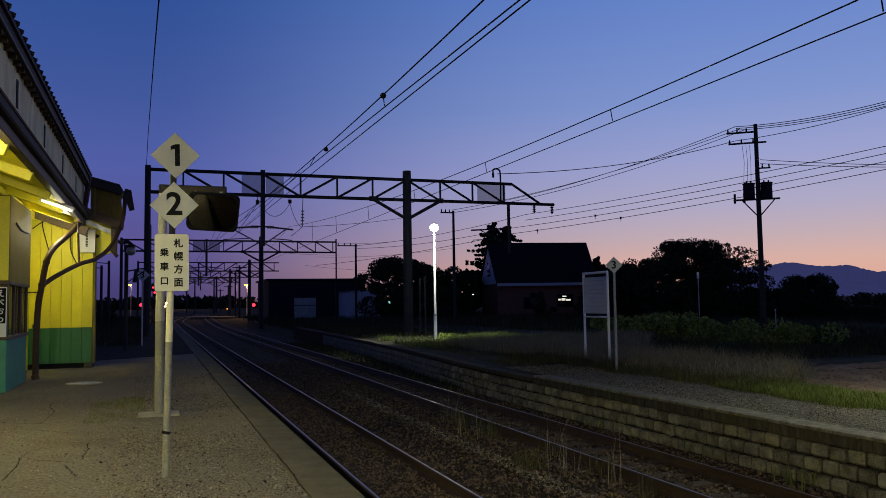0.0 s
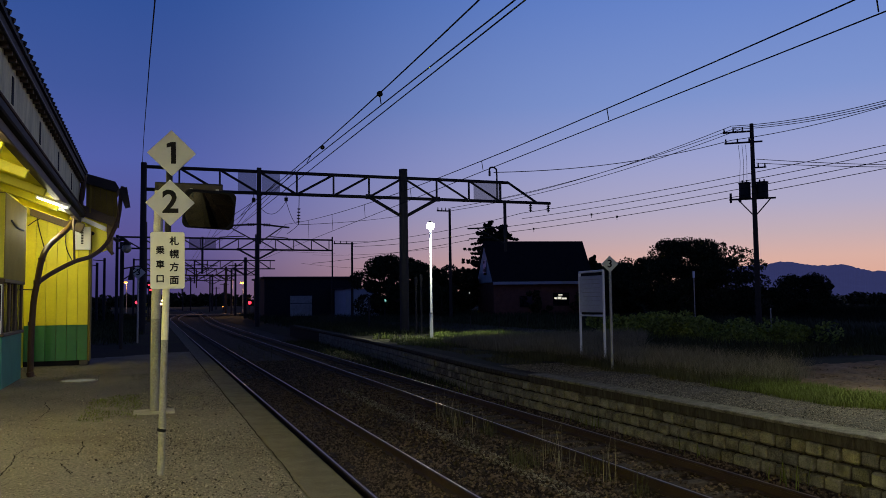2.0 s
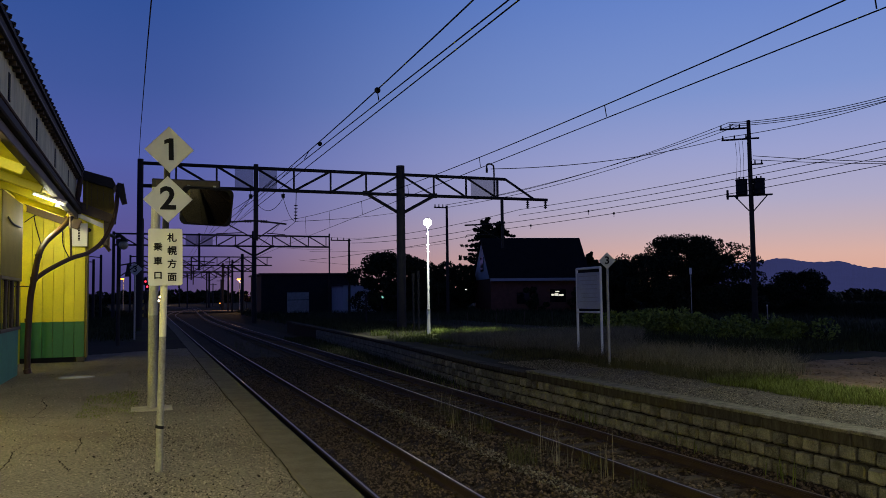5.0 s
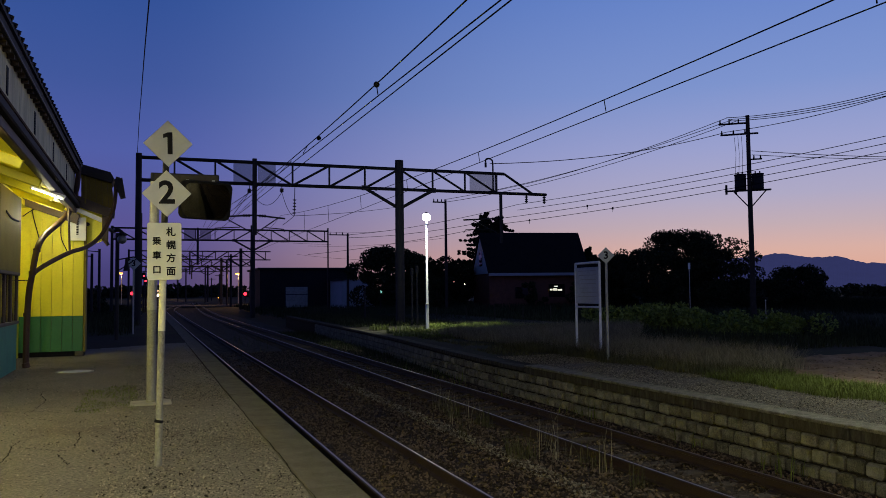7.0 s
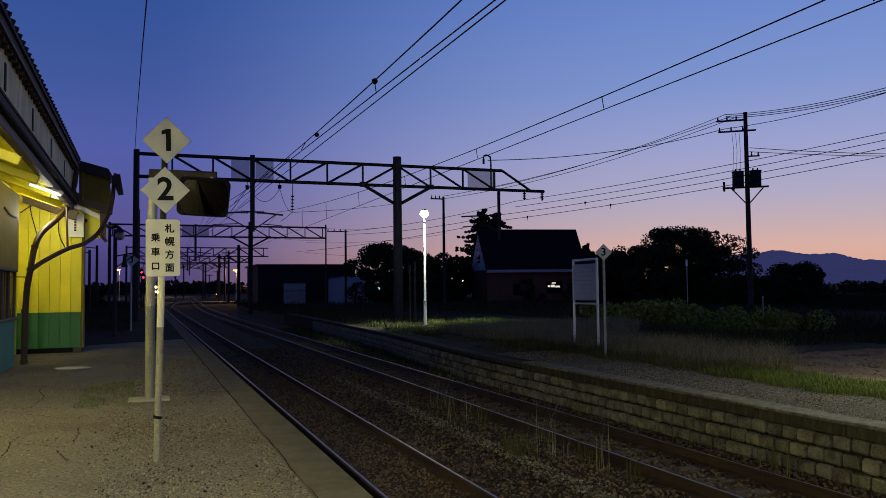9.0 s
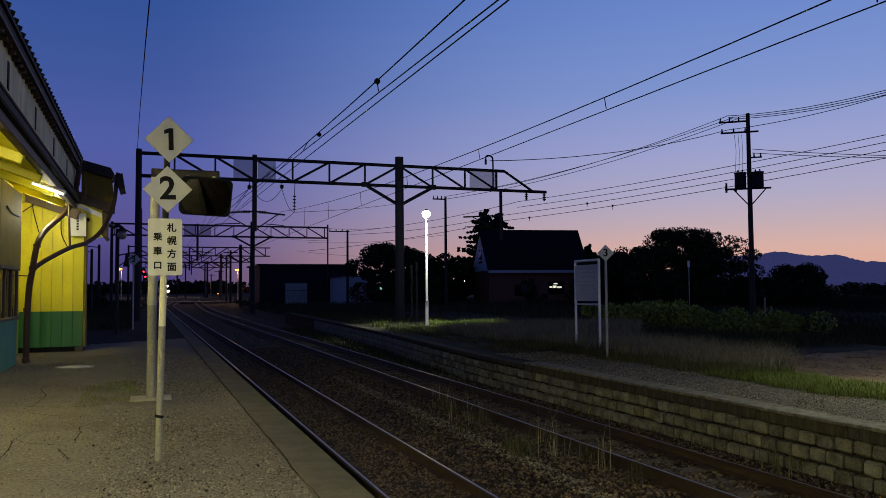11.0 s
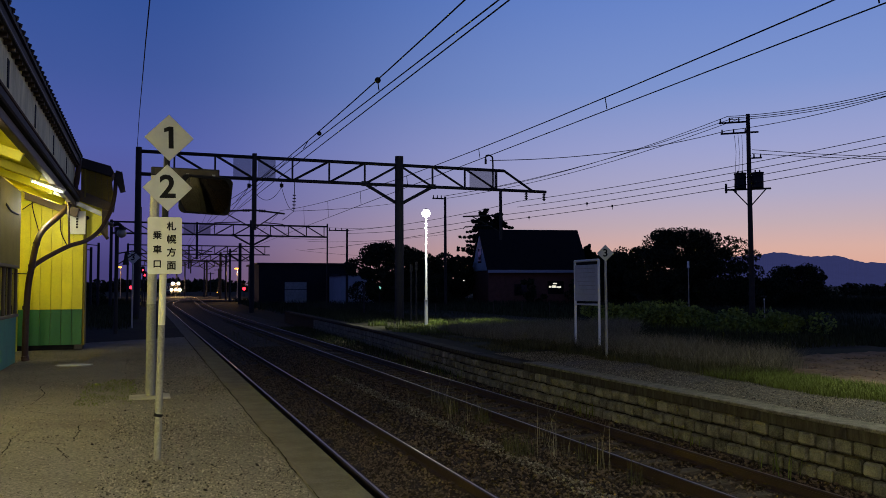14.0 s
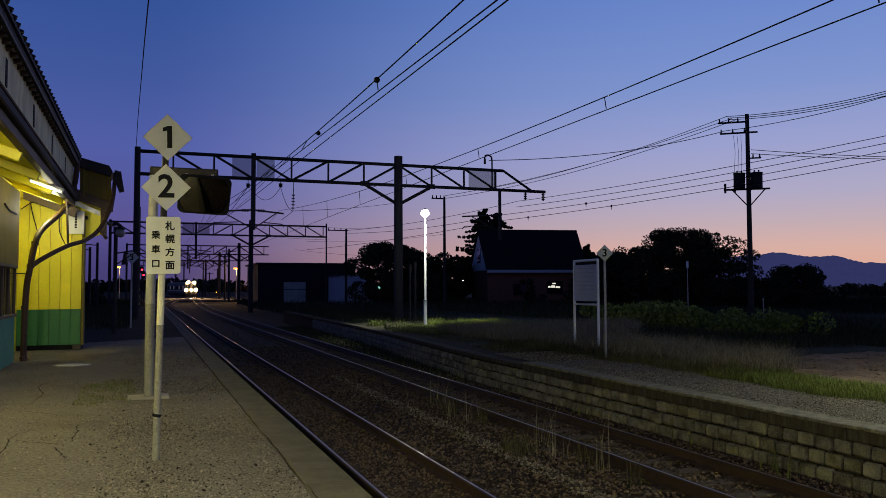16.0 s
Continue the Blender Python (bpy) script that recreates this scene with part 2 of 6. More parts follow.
    "panel_grey": mat("faded_notice_panel", (0.42, 0.43, 0.45), 0.6, var=0.2, scale=3, fine=20, bump=0.03),
    "net": mat("grey_screen", (0.12, 0.13, 0.16), 0.8, var=0.3, scale=1.2, fine=8, bump=0.05),
    "train_body": mat("train_steel", (0.018, 0.018, 0.018), 0.7, 0.0, var=0.1, scale=1, bump=0.02),
    "train_green": mat("train_band", (0.05, 0.22, 0.09), 0.4, var=0.1, bump=0.02),
    "dark_glass": mat("dark_glass", (0.01, 0.012, 0.015), 0.08, var=0.1, bump=0.0),
    "mirror": None,
    "glass": glass_mat("window_glass"),
    "tube": glow_mat("lit_fluorescent_tube", (1.0, 0.95, 0.72), 5.0),
    "lamp_head": glow_mat("lit_lamp_head", (0.95, 1.0, 0.88), 120.0),
    "sodium": glow_mat("lit_sodium_lamp", (1.0, 0.33, 0.04), 4.0),
    "red_on": glow_mat("lit_red_lens", (1.0, 0.025, 0.05), 4.0),
    "headlight": glow_mat("lit_headlight", (1.0, 0.60, 0.28), 900.0),
    "train_window": glow_mat("dim_lit_train_window", (1.0, 0.85, 0.6), 0.03),
    "window_lit": glow_mat("lit_window", (1.0, 0.95, 0.75), 0.8),
    "far_light": glow_mat("far_lamp", (1.0, 0.9, 0.75), 12.0),
    "blue_light": glow_mat("far_cool_lamp", (0.35, 0.9, 0.75), 0.6),
}
mm = bpy.data.materials.new("convex_mirror")
mm.use_nodes = True
mb = mm.node_tree.nodes["Principled BSDF"]
mb.inputs["Base Color"].default_value = (0.17, 0.16, 0.12, 1)
mb.inputs["Metallic"].default_value = 1.0
mb.inputs["Roughness"].default_value = 0.06
M["mirror"] = mm
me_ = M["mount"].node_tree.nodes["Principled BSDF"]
# distance haze is put into the ridge: bluish base and a faint blue glow
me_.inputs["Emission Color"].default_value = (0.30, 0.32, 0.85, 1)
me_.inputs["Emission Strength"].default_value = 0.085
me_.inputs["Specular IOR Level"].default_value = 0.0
M["net"].node_tree.nodes["Principled BSDF"].inputs["Alpha"].default_value = 0.4

# ---- mesh helpers ----


def mesh_of(bm, name):
    me = bpy.data.meshes.new(name)
    bm.to_mesh(me)
    bm.free()
    return me


def part(name, bm, material, parent=None, label="", smooth=False):
    me = bm if isinstance(bm, bpy.types.Mesh) else mesh_of(bm, name)
    if not me.materials:
        me.materials.append(M[material])
    if smooth:
        for p in me.polygons:
            p.use_smooth = True
    ob = new(name, me)
    ob.parent = parent
    if label:
        tagged(ob, label)
    return ob


def thing(name, at, label, category, group="", kind="", rz=0):
    ob = new(name)
    ob.empty_display_size = 0.2
    ob.matrix_basis = pose(*at, 0, 0, rz)
    return tagged(ob, label, category, group, kind)


def box(x0, x1, y0, y1, z0, z1, bev=0.0, bm=None):
    own = bmesh.new()
    bmesh.ops.create_cube(own, size=1.0, matrix=Matrix.LocRotScale(((x0 + x1) / 2, (y0 + y1) / 2, (z0 + z1) / 2), None, (abs(x1 - x0), abs(y1 - y0), abs(z1 - z0))))
    if bev:
        bmesh.ops.bevel(own, geom=own.edges[:], offset=bev, segments=1, affect="EDGES")
    if bm is None:
        return own
    me = mesh_of(own, "tmp")
    bm.from_mesh(me)
    bpy.data.meshes.remove(me)
    return bm


def tube(points, r, sides=8, r1=None, bm=None, caps=True):
    """A round bar along points, its radius going from r to r1."""
    bm = bm or bmesh.new()
    pts = [Vector(p) for p in points]
    rings = []
    for i, p in enumerate(pts):
        d = (pts[min(i + 1, len(pts) - 1)] - pts[max(i - 1, 0)]).normalized()
        a = d.orthogonal().normalized() if abs(d.z) > 0.95 else d.cross(Vector((0, 0, 1))).normalized()
        b = d.cross(a)
        rr = r + ((r1 if r1 is not None else r) - r) * i / (len(pts) - 1)
        rings.append([bm.verts.new(p + a * (rr * math.cos(2 * math.pi * k / sides)) + b * (rr * math.sin(2 * math.pi * k / sides))) for k in range(sides)])
    for q, s in zip(rings, rings[1:]):
        for k in range(sides):
            bm.faces.new((q[k], q[(k + 1) % sides], s[(k + 1) % sides], s[k]))
    if caps:
        bm.faces.new(rings[0][::-1])
        bm.faces.new(rings[-1])
    bmesh.ops.recalc_face_normals(bm, faces=bm.faces[:])
    return bm


def beam(a, b, w, bm=None):
    """A square bar from a to b."""
    return tube([a, b], w * 0.7071, 4, bm=bm)


def prism(outline, depth, bm=None, axis="y", at=0.0, bev=0.0):
    """A plate: an outline in (x, z) thickened along y, or in (y, z) along x."""
    bm = bm or bmesh.new()
    vs = []
    for s in (0, depth):
        vs.append([bm.verts.new((u, at + s, v) if axis == "y" else (at + s, u, v)) for u, v in outline])
    n = len(outline)
    bm.faces.new(vs[0]); bm.faces.new(vs[1][::-1])
    for k in range(n):
        bm.faces.new((vs[0][k], vs[1][k], vs[1][(k + 1) % n], vs[0][(k + 1) % n]))
    bmesh.ops.recalc_face_normals(bm, faces=bm.faces[:])
    if bev:
        bmesh.ops.bevel(bm, geom=bm.edges[:], offset=bev, segments=1, affect="EDGES")
    return bm


def ball(at, r, sub=2, sz=1.0, bm=None):
    bm = bm or bmesh.new()
    bmesh.ops.create_icosphere(bm, subdivisions=sub, radius=r, matrix=Matrix.Translation(at) @ Matrix.Diagonal((1, 1, sz, 1)))
    return bm


def lettering(text, size, at, parent, material="black", label="", bold=0.0, rz=0, squash=1.0, heavy=0.0):
    """Raised letters facing -y, centred at a point."""
    cu = bpy.data.curves.new("letters", "FONT")
    cu.body, cu.size, cu.extrude, cu.offset = text, size, 0.002, bold
    cu.align_x, cu.align_y = "CENTER", "CENTER"
    cu.resolution_u = 3
    tmp = new("letters", cu)
    bpy.context.view_layer.update()
    me = bpy.data.meshes.new_from_object(tmp.evaluated_get(bpy.context.evaluated_depsgraph_get()))
    bpy.data.objects.remove(tmp)
    me.transform(Matrix.Diagonal((squash, 1, 1, 1)))
    if heavy:
        bm = bmesh.new()
        for k, (dx, dy) in enumerate(((-heavy, 0), (heavy, 0), (0, heavy), (0, -heavy))):
            cp = me.copy()
            cp.transform(Matrix.Translation((dx, dy, 0.0002 * k)))
            bm.from_mesh(cp)
            bpy.data.meshes.remove(cp)
        bm.to_mesh(me)
        bm.free()
    me.materials.clear()
    me.materials.append(M[material])
    ob = part("lettering", me, material, parent, label)
    ob.matrix_basis = pose(*at, 90, 0, rz)
    return ob


def smooth_line(pts, n):
    """Points along a smooth curve through pts."""
    P = [Vector(p) for p in pts]
    P = [2 * P[0] - P[1]] + P + [2 * P[-1] - P[-2]]
    out = []
    for i in range(1, len(P) - 2):
        for k in range(n):
            t = k / n
            a, b, c, d = P[i - 1:i + 3]
            out.append(0.5 * (2 * b + (c - a) * t + (2 * a - 5 * b + 4 * c - d) * t * t + (3 * b - a - 3 * c + d) * t ** 3))
    out.append(P[-2])
    return out


def from_arrays(name, verts, faces, material, parent=None, smooth=False):
    me = bpy.data.meshes.new(name)
    me.from_pydata([tuple(v) for v in verts], [], faces)
    me.update()
    return part(name, me, material, parent, smooth=smooth)


def blades(name, pts, h, w, material, lean=0.35, seed=1, label="", category="", kind="stuff", hvar=0.5):
    """Grass: narrow bent blades standing at pts (n x 3)."""
    rng = np.random.default_rng(seed)
    n = len(pts)
    a = rng.uniform(0, 2 * np.pi, n)
    hh = h * rng.uniform(1 - hvar, 1 + hvar, n)
    d = np.stack([np.cos(a), np.sin(a), np.zeros(n)], 1)
    s = np.stack([-np.sin(a), np.cos(a), np.zeros(n)], 1) * (w * rng.uniform(0.6, 1.4, n))[:, None]
    up = np.array([0, 0, 1.0])
    l = rng.uniform(0, lean, n)
    mid = pts + up * (hh * 0.55)[:, None] + d * (hh * l * 0.3)[:, None]
    tip = pts + up * hh[:, None] + d * (hh * l)[:, None]
    v = np.stack([pts - s, pts + s, mid + s * 0.8, mid - s * 0.8, tip], 1).reshape(-1, 3)
    f = []
    for i in range(n):
        k = 5 * i
        f.append((k, k + 1, k + 2, k + 3)); f.append((k + 3, k + 2, k + 4))
    ob = from_arrays(name, v, f, material)
    return tagged(ob, label, category, kind=kind)


def leaves(name, centres, radii, n, size, material, parent=None, seed=1, flat=0.8):
    """Many small leaf faces in clumps round the centres."""
    rng = np.random.default_rng(seed)
    k = rng.integers(0, len(centres), n)
    c, r = np.array(centres)[k], np.array(radii)[k]
    u = rng.normal(size=(n, 3)); u /= np.linalg.norm(u, axis=1)[:, None]
    p = c + u * (r * rng.uniform(0.35, 1.0, n) ** 0.5)[:, None] * np.array([1, 1, flat])
    a = rng.normal(size=(n, 3)); a /= np.linalg.norm(a, axis=1)[:, None]
    b = np.cross(a, rng.normal(size=(n, 3))); b /= np.linalg.norm(b, axis=1)[:, None]
    s = (size * rng.uniform(0.5, 1.4, n))[:, None]
    v = np.stack([p - a * s, p + b * s * 0.6, p + a * s, p - b * s * 0.6], 1).reshape(-1, 3)
    return from_arrays(name, v, [(4 * i, 4 * i + 1, 4 * i + 2, 4 * i + 3) for i in range(n)], material, parent)

# ---- ground, tracks and platforms ----
RAIL = -0.857


def build_ground():
    bm = bmesh.new()
    rng = np.random.default_rng(3)
    xs = [-4200, -800, -200, -60, -20, -6, 2, 8, 14, 20, 30, 45, 70, 110, 200, 800, 4200]
    ys = [-4200, -600, -100, -30, -10, 0, 10, 20, 30, 45, 60, 90, 130, 180, 260, 500, 1200, 4200]
    grid = []
    for x in xs:
        col = []
        for y in ys:
            z = -1.2
            if abs(x) < 4000 and abs(y) < 4000 and x > 14:
                z = -0.75 + rng.uniform(-0.08, 0.08)
            if y > 130:
                z = -0.75
            col.append(bm.verts.new((x, y, z)))
        grid.append(col)
    for a, b in zip(grid, grid[1:]):
        for j in range(len(ys) - 1):
            bm.faces.new((a[j], b[j], b[j + 1], a[j + 1]))
    return tagged(part("ground", bm, "earth", smooth=True), "dark bare and grassy earth at dusk", "ground", kind="structure")


build_ground()


def build_ballast():
    nx, ny = 60, 160
    rng = np.random.default_rng(4)
    xs = np.linspace(1.2, 9.3, nx)
    ys = np.concatenate([np.linspace(-4, 40, 120), np.linspace(42, 150, 40)])
    v = []
    for y in ys:
        for x in xs:
            z = RAIL - 0.19
            if abs(x - 3.116) < 0.5:
                z = RAIL - 0.138
            if abs(x - 6.725) < 0.75:
                z = RAIL - 0.205
            v.append((x + rng.uniform(-.03, .03), y + rng.uniform(-.08, .08), z + rng.uniform(-0.025, 0.025)))
    f = [(j * nx + i, j * nx + i + 1, (j + 1) * nx + i + 1, (j + 1) * nx + i) for j in range(len(ys) - 1) for i in range(nx - 1)]
    tagged(from_arrays("ballast_bed", v, f, "ballast"), "brown-grey stone ballast under two tracks", "ballast", kind="structure")


build_ballast()


def scatter_stones(name, n, x0, x1, y0, y1, z, s, material, label, seed, jitter=0.02, bias=1.0):
    rng = np.random.default_rng(seed)
    base = np.array([(1, 0, 0), (-1, 0, 0), (0, 1, 0), (0, -1, 0), (0, 0, 1), (0, 0, -1)], float)
    tri = [(0, 2, 4), (2, 1, 4), (1, 3, 4), (3, 0, 4), (2, 0, 5), (1, 2, 5), (3, 1, 5), (0, 3, 5)]
    p = np.stack([rng.uniform(x0, x1, n), y0 + (y1 - y0) * rng.uniform(0, 1, n) ** bias, z + rng.uniform(-jitter, jitter, n)], 1)
    if name == "ballast_stones":
        p[:, 2] -= np.where((np.abs(p[:, 0] - 6.725) < 0.8) & (rng.uniform(0, 1, n) < 0.85), 0.05, 0.0)
    sc = s * rng.uniform(0.4, 1.3, (n, 1, 1))
    v = base[None] * rng.uniform(0.6, 1.2, (n, 6, 1)) * sc * np.array([1, 1, 0.7])
    a = rng.uniform(0, 6.28, n)
    c, sn = np.cos(a)[:, None], np.sin(a)[:, None]
    v = np.stack([v[..., 0] * c - v[..., 1] * sn, v[..., 0] * sn + v[..., 1] * c, v[..., 2] + v[..., 0] * 0.3], -1) + p[:, None]
    f = [tuple(6 * i + k for k in t) for i in range(n) for t in tri]
    return tagged(from_arrays(name, v.reshape(-1, 3), f, material), label, "stones", kind="stuff")


scatter_stones("ballast_stones", 62000, 1.75, 8.1, 3.5, 34, RAIL - 0.150, 0.030, "ballast", "loose brown and grey ballast stones", 5, 0.025, 1.7)

scatter_stones("ballast_stones", 15000, 2.66, 3.58, 3.5, 26, RAIL - 0.128, 0.024, "ballast", "ballast stones between the rails beside the platform", 64, 0.014, 1.6)

LINE1 = [(3.116, -40), (3.116, 20), (3.116, 60), (3.116, 100), (3.3, 120), (5.0, 145), (8.3, 170), (10.3, 190), (9.3, 207), (7.9, 223), (6.7, 257), (5.2, 300), (4.75, 324), (4.8, 349), (5.1, 424), (5.4, 480), (5.6, 560)]
LINE2 = [(6.725, -40), (6.725, 20), (6.725, 75), (7.1, 100), (8.2, 130), (9.6, 165), (10.6, 190)]


def grade(y):
    return RAIL + max(0.0, min(1.0, (y - 60) / 120)) * 0.26


def line_points(line, n=8):
    return [Vector((p.x, p.y, grade(p.y))) for p in smooth_line([(x, y, 0) for x, y in line], n)]


RAIL_PROFILE = [(-0.062, -0.15), (0.062, -0.15), (0.062, -0.138), (0.010, -0.12), (0.008, -0.045), (0.0325, -0.035), (0.0325, -0.006), (0.026, 0.0), (0.014, 0.0006), (-0.014, 0.0006), (-0.026, 0.0), (-0.0325, -0.006), (-0.0325, -0.035), (-0.008, -0.045), (-0.010, -0.12), (-0.062, -0.138)]


def rail_mesh(line, side, head):
    pts = line_points(line)
    bm = bmesh.new()
    rings = []
    for i, p in enumerate(pts):
        d = (pts[min(i + 1, len(pts) - 1)] - pts[max(i - 1, 0)]); d.z = 0; d.normalize()
        s = Vector((d.y, -d.x, 0))
        rings.append([bm.verts.new(p + s * (side * 0.566 + u) + Vector((0, 0, w))) for u, w in RAIL_PROFILE])
    k = len(RAIL_PROFILE)
    for q, r in zip(rings, rings[1:]):
        for i in range(k):
            f = bm.faces.new((q[i], q[(i + 1) % k], r[(i + 1) % k], r[i]))
            f.material_index = 1 if i == 8 else 0
    bmesh.ops.recalc_face_normals(bm, faces=bm.faces[:])
    me = mesh_of(bm, "rail")
    me.materials.append(M["railside"]); me.materials.append(M[head])
    return me


def build_track(name, line, label, head):
    t = thing(name, (0, 0, 0), label, "railway track", kind="structure")
    for side in (-1, 1):
        part("rail", rail_mesh(line, side, head), "railside", t, "rusty steel rail with a polished head")
    sl = mesh_of(box(-1.05, 1.05, -0.1, 0.1, -0.29, -0.152, 0.012), "sleeper")
    sl.materials.append(M["sleeper"])
    plate = mesh_of(box(-0.16, 0.16, -0.085, 0.085, -0.152, -0.132, 0.006), "tie_plate")
    plate.materials.append(M["railside"])
    pts = line_points(line, 40)
    rng = np.random.default_rng(8)
    y = 3.0
    while y < 62:
        p = min(pts, key=lambda q: abs(q.y - y))
        s = part("sleeper", sl, "sleeper", t)
        s.matrix_basis = pose(p.x + rng.uniform(-.03, .03), y, p.z + rng.uniform(-.01, .006), 0, 0, rng.uniform(-1, 1))
        if y < 22:
            for sd in (-1, 1):
                q = part("tie_plate", plate, "railside", s)
                q.matrix_basis = pose(sd * 0.566, 0, 0)
        y += 0.66
    return t


build_track("track_1", LINE1, "rusty rails on timber sleepers beside the platform", "railtop")
build_track("track_2", LINE2, "second pair of rusty rails among weeds", "railtop_dull")

# near platform: asphalt top, concrete edge band, face to the track
PE = 1.524


def build_platform():
    t = thing("platform", (0, 0, 0), "worn asphalt platform with a pale concrete edge", "platform", kind="structure")
    nx, ny = 26, 150
    xs = np.concatenate([[-14, -9, -6], np.linspace(-4.5, 1.138, nx - 3)])
    ys = np.concatenate([[-25, -10, -3], np.linspace(0, 32, ny - 10), [36, 40, 45, 50, 56, 62, 68]])
    rng = np.random.default_rng(6)
    v = [(x, y, noise.noise(Vector((x * 0.5, y * 0.5, 0))) * 0.012 + rng.uniform(-0.002, 0.002) - (0.004 if x > 1 else 0)) for y in ys for x in xs]
    f = [(j * nx + i, j * nx + i + 1, (j + 1) * nx + i + 1, (j + 1) * nx + i) for j in range(len(ys) - 1) for i in range(nx - 1)]
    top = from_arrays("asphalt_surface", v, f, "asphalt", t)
    # asphalt past about 24.5 m is coloured earth-dark to stand for shade there
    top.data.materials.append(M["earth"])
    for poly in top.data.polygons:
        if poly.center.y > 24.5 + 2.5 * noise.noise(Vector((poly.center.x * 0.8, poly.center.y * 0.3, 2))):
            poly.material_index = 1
    part("platform_wall", box(-14, PE - 0.03, -25, 68, -1.3, -0.035), "capface", t, "dark mottled concrete platform wall")
    y = -6.0
    slab = mesh_of(box(1.15, PE, 0.006, 2.994, -0.14, 0.006, 0.006), "edge_slab")
    slab.materials.append(M["edge"])
    rng = np.random.default_rng(7)
    while y < 69:
        s = part("edge_slab", slab, "edge", t)
        s.matrix_basis = pose(rng.uniform(-.004, .004), y, rng.uniform(-.004, .004))
        y += 3.0
    return t


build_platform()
scatter_stones("platform_grit", 22000, -4.0, 1.1, 3.5, 22, 0.002, 0.008, "grit", "loose grit and small stones on the platform", 9, 0.004, 1.6)
scatter_stones("platform_grit", 22000, -0.35, 1.12, 4.5, 18, 0.001, 0.009, "grit", "gravel gathered along the platform edge", 10, 0.004, 1.4)


scatter_stones("platform_clods", 480, -0.5, 1.1, 5.2, 16, 0.006, 0.017, "grit", "dark clods and small stones along the platform edge", 61, 0.003, 1.5)
scatter_stones("platform_chips", 260, -2.0, 1.1, 5.2, 16, 0.006, 0.014, "footing", "pale stone chips strewn over the platform", 62, 0.003, 1.5)
scatter_stones("gravel_ridge", 3600, 4.92, 5.22, 7.0, 22, RAIL - 0.14, 0.024, "gravel", "pale gravel ridge between the two tracks", 63, 0.02, 1.4)


def build_cracks():
    """Open seams of the asphalt."""
    rng = np.random.default_rng(12)
    lines = [[(-0.66, 9.45, 0.00), (-0.64, 8.90, 0.00), (-0.66, 8.55, 0.00)], [(-0.78, 8.20, 0.00), (-0.70, 7.90, 0.00), (-0.63, 7.60, 0.00)], [(-1.40, 11.25, 0.00), (-1.10, 11.22, 0.00)], [(-1.35, 11.25, 0.00), (-1.32, 12.35, 0.00), (-1.45, 13.07, 0.00), (-1.45, 13.65, 0.00), (-1.32, 13.81, 0.00)], [(-1.21, 7.73, 0.00), (-1.20, 8.36, 0.00), (-1.23, 8.74, 0.00), (-1.20, 9.10, 0.00)], [(-1.09, 8.62, 0.00), (-0.92, 8.49, 0.00), (-0.71, 8.33, 0.00)], [(-1.32, 10.71, 0.00), (-1.18, 10.55, 0.00), (-0.97, 10.32, 0.00)], [(-1.86, 11.60, 0.00), (-1.43, 11.29, 0.00), (-0.83, 11.21, 0.00)]]
    for ln in lines:
        bm = bmesh.new()
        pts = smooth_line([(q[0], q[1], 0) for q in ln], 10)
        prev = None
        for i, p in enumerate(pts):
            w = rng.uniform(0.002, 0.008)
            j = Vector((rng.uniform(-.012, .012), rng.uniform(-.015, .015), 0.0155))
            cur = (bm.verts.new(p + j + Vector((-w, -w * .5, 0))), bm.verts.new(p + j + Vector((w, w * .5, 0))))
            if prev:
                bm.faces.new((prev[0], prev[1], cur[1], cur[0]))
            prev = cur
        tagged(part("asphalt_crack", bm, "crack"), "dark open crack in the asphalt", "crack", "asphalt cracks", "structure")


build_cracks()


def build_edge_seam():
    """The uneven open joint between asphalt and edge slabs."""
    rng = np.random.default_rng(13)
    bm = bmesh.new()
    prev, y, x = None, 2.0, 1.14
    while y < 40:
        x = 0.85 * x + 0.15 * 1.14 + rng.uniform(-.006, .006)
        w = rng.uniform(0.002, 0.007) * (0.3 if noise.noise(Vector((0, y * 0.9, 4))) < -0.1 else 1)
        cur = (bm.verts.new((x - w, y, 0.0125)), bm.verts.new((x + w, y, 0.0125)))
        if prev:
            bm.faces.new((prev[0], prev[1], cur[1], cur[0]))
        prev, y = cur, y + 0.06
    tagged(part("edge_seam", bm, "crack"), "dark open joint along the platform edge", "seam", kind="structure")


build_edge_seam()


def build_manhole(at):
    t = thing("manhole_cover", at, "round pale concrete manhole cover set in asphalt", "manhole cover")
    bm = bmesh.new()
    bmesh.ops.create_cone(bm, cap_ends=True, segments=32, radius1=0.31, radius2=0.30, depth=0.02, matrix=Matrix.Translation((0, 0, 0.0)))
    part("lid", bm, "panel_grey", t, "pale worn lid")
    part("rim", tube([(0.325 * math.cos(a * math.pi / 16), 0.325 * math.sin(a * math.pi / 16), 0.008) for a in range(33)], 0.014, 5), "footing", t)


build_manhole((-1.27, 16.7, 0.012))

# far platform: block wall, cap slabs, gravel top
E2 = [(8.255, -8), (8.255, 12), (8.27, 17), (8.32, 20), (8.62, 24), (9.1, 30.5), (9.3, 35), (9.65, 46), (10.2, 62)]


def edge2(y):
    for (xa, ya), (xb, yb) in zip(E2, E2[1:]):
        if ya <= y <= yb:
            return xa + (xb - xa) * (y - ya) / (yb - ya)
    return E2[-1][0]


def top2(y):
    return -0.245 if y < 17 else -0.30


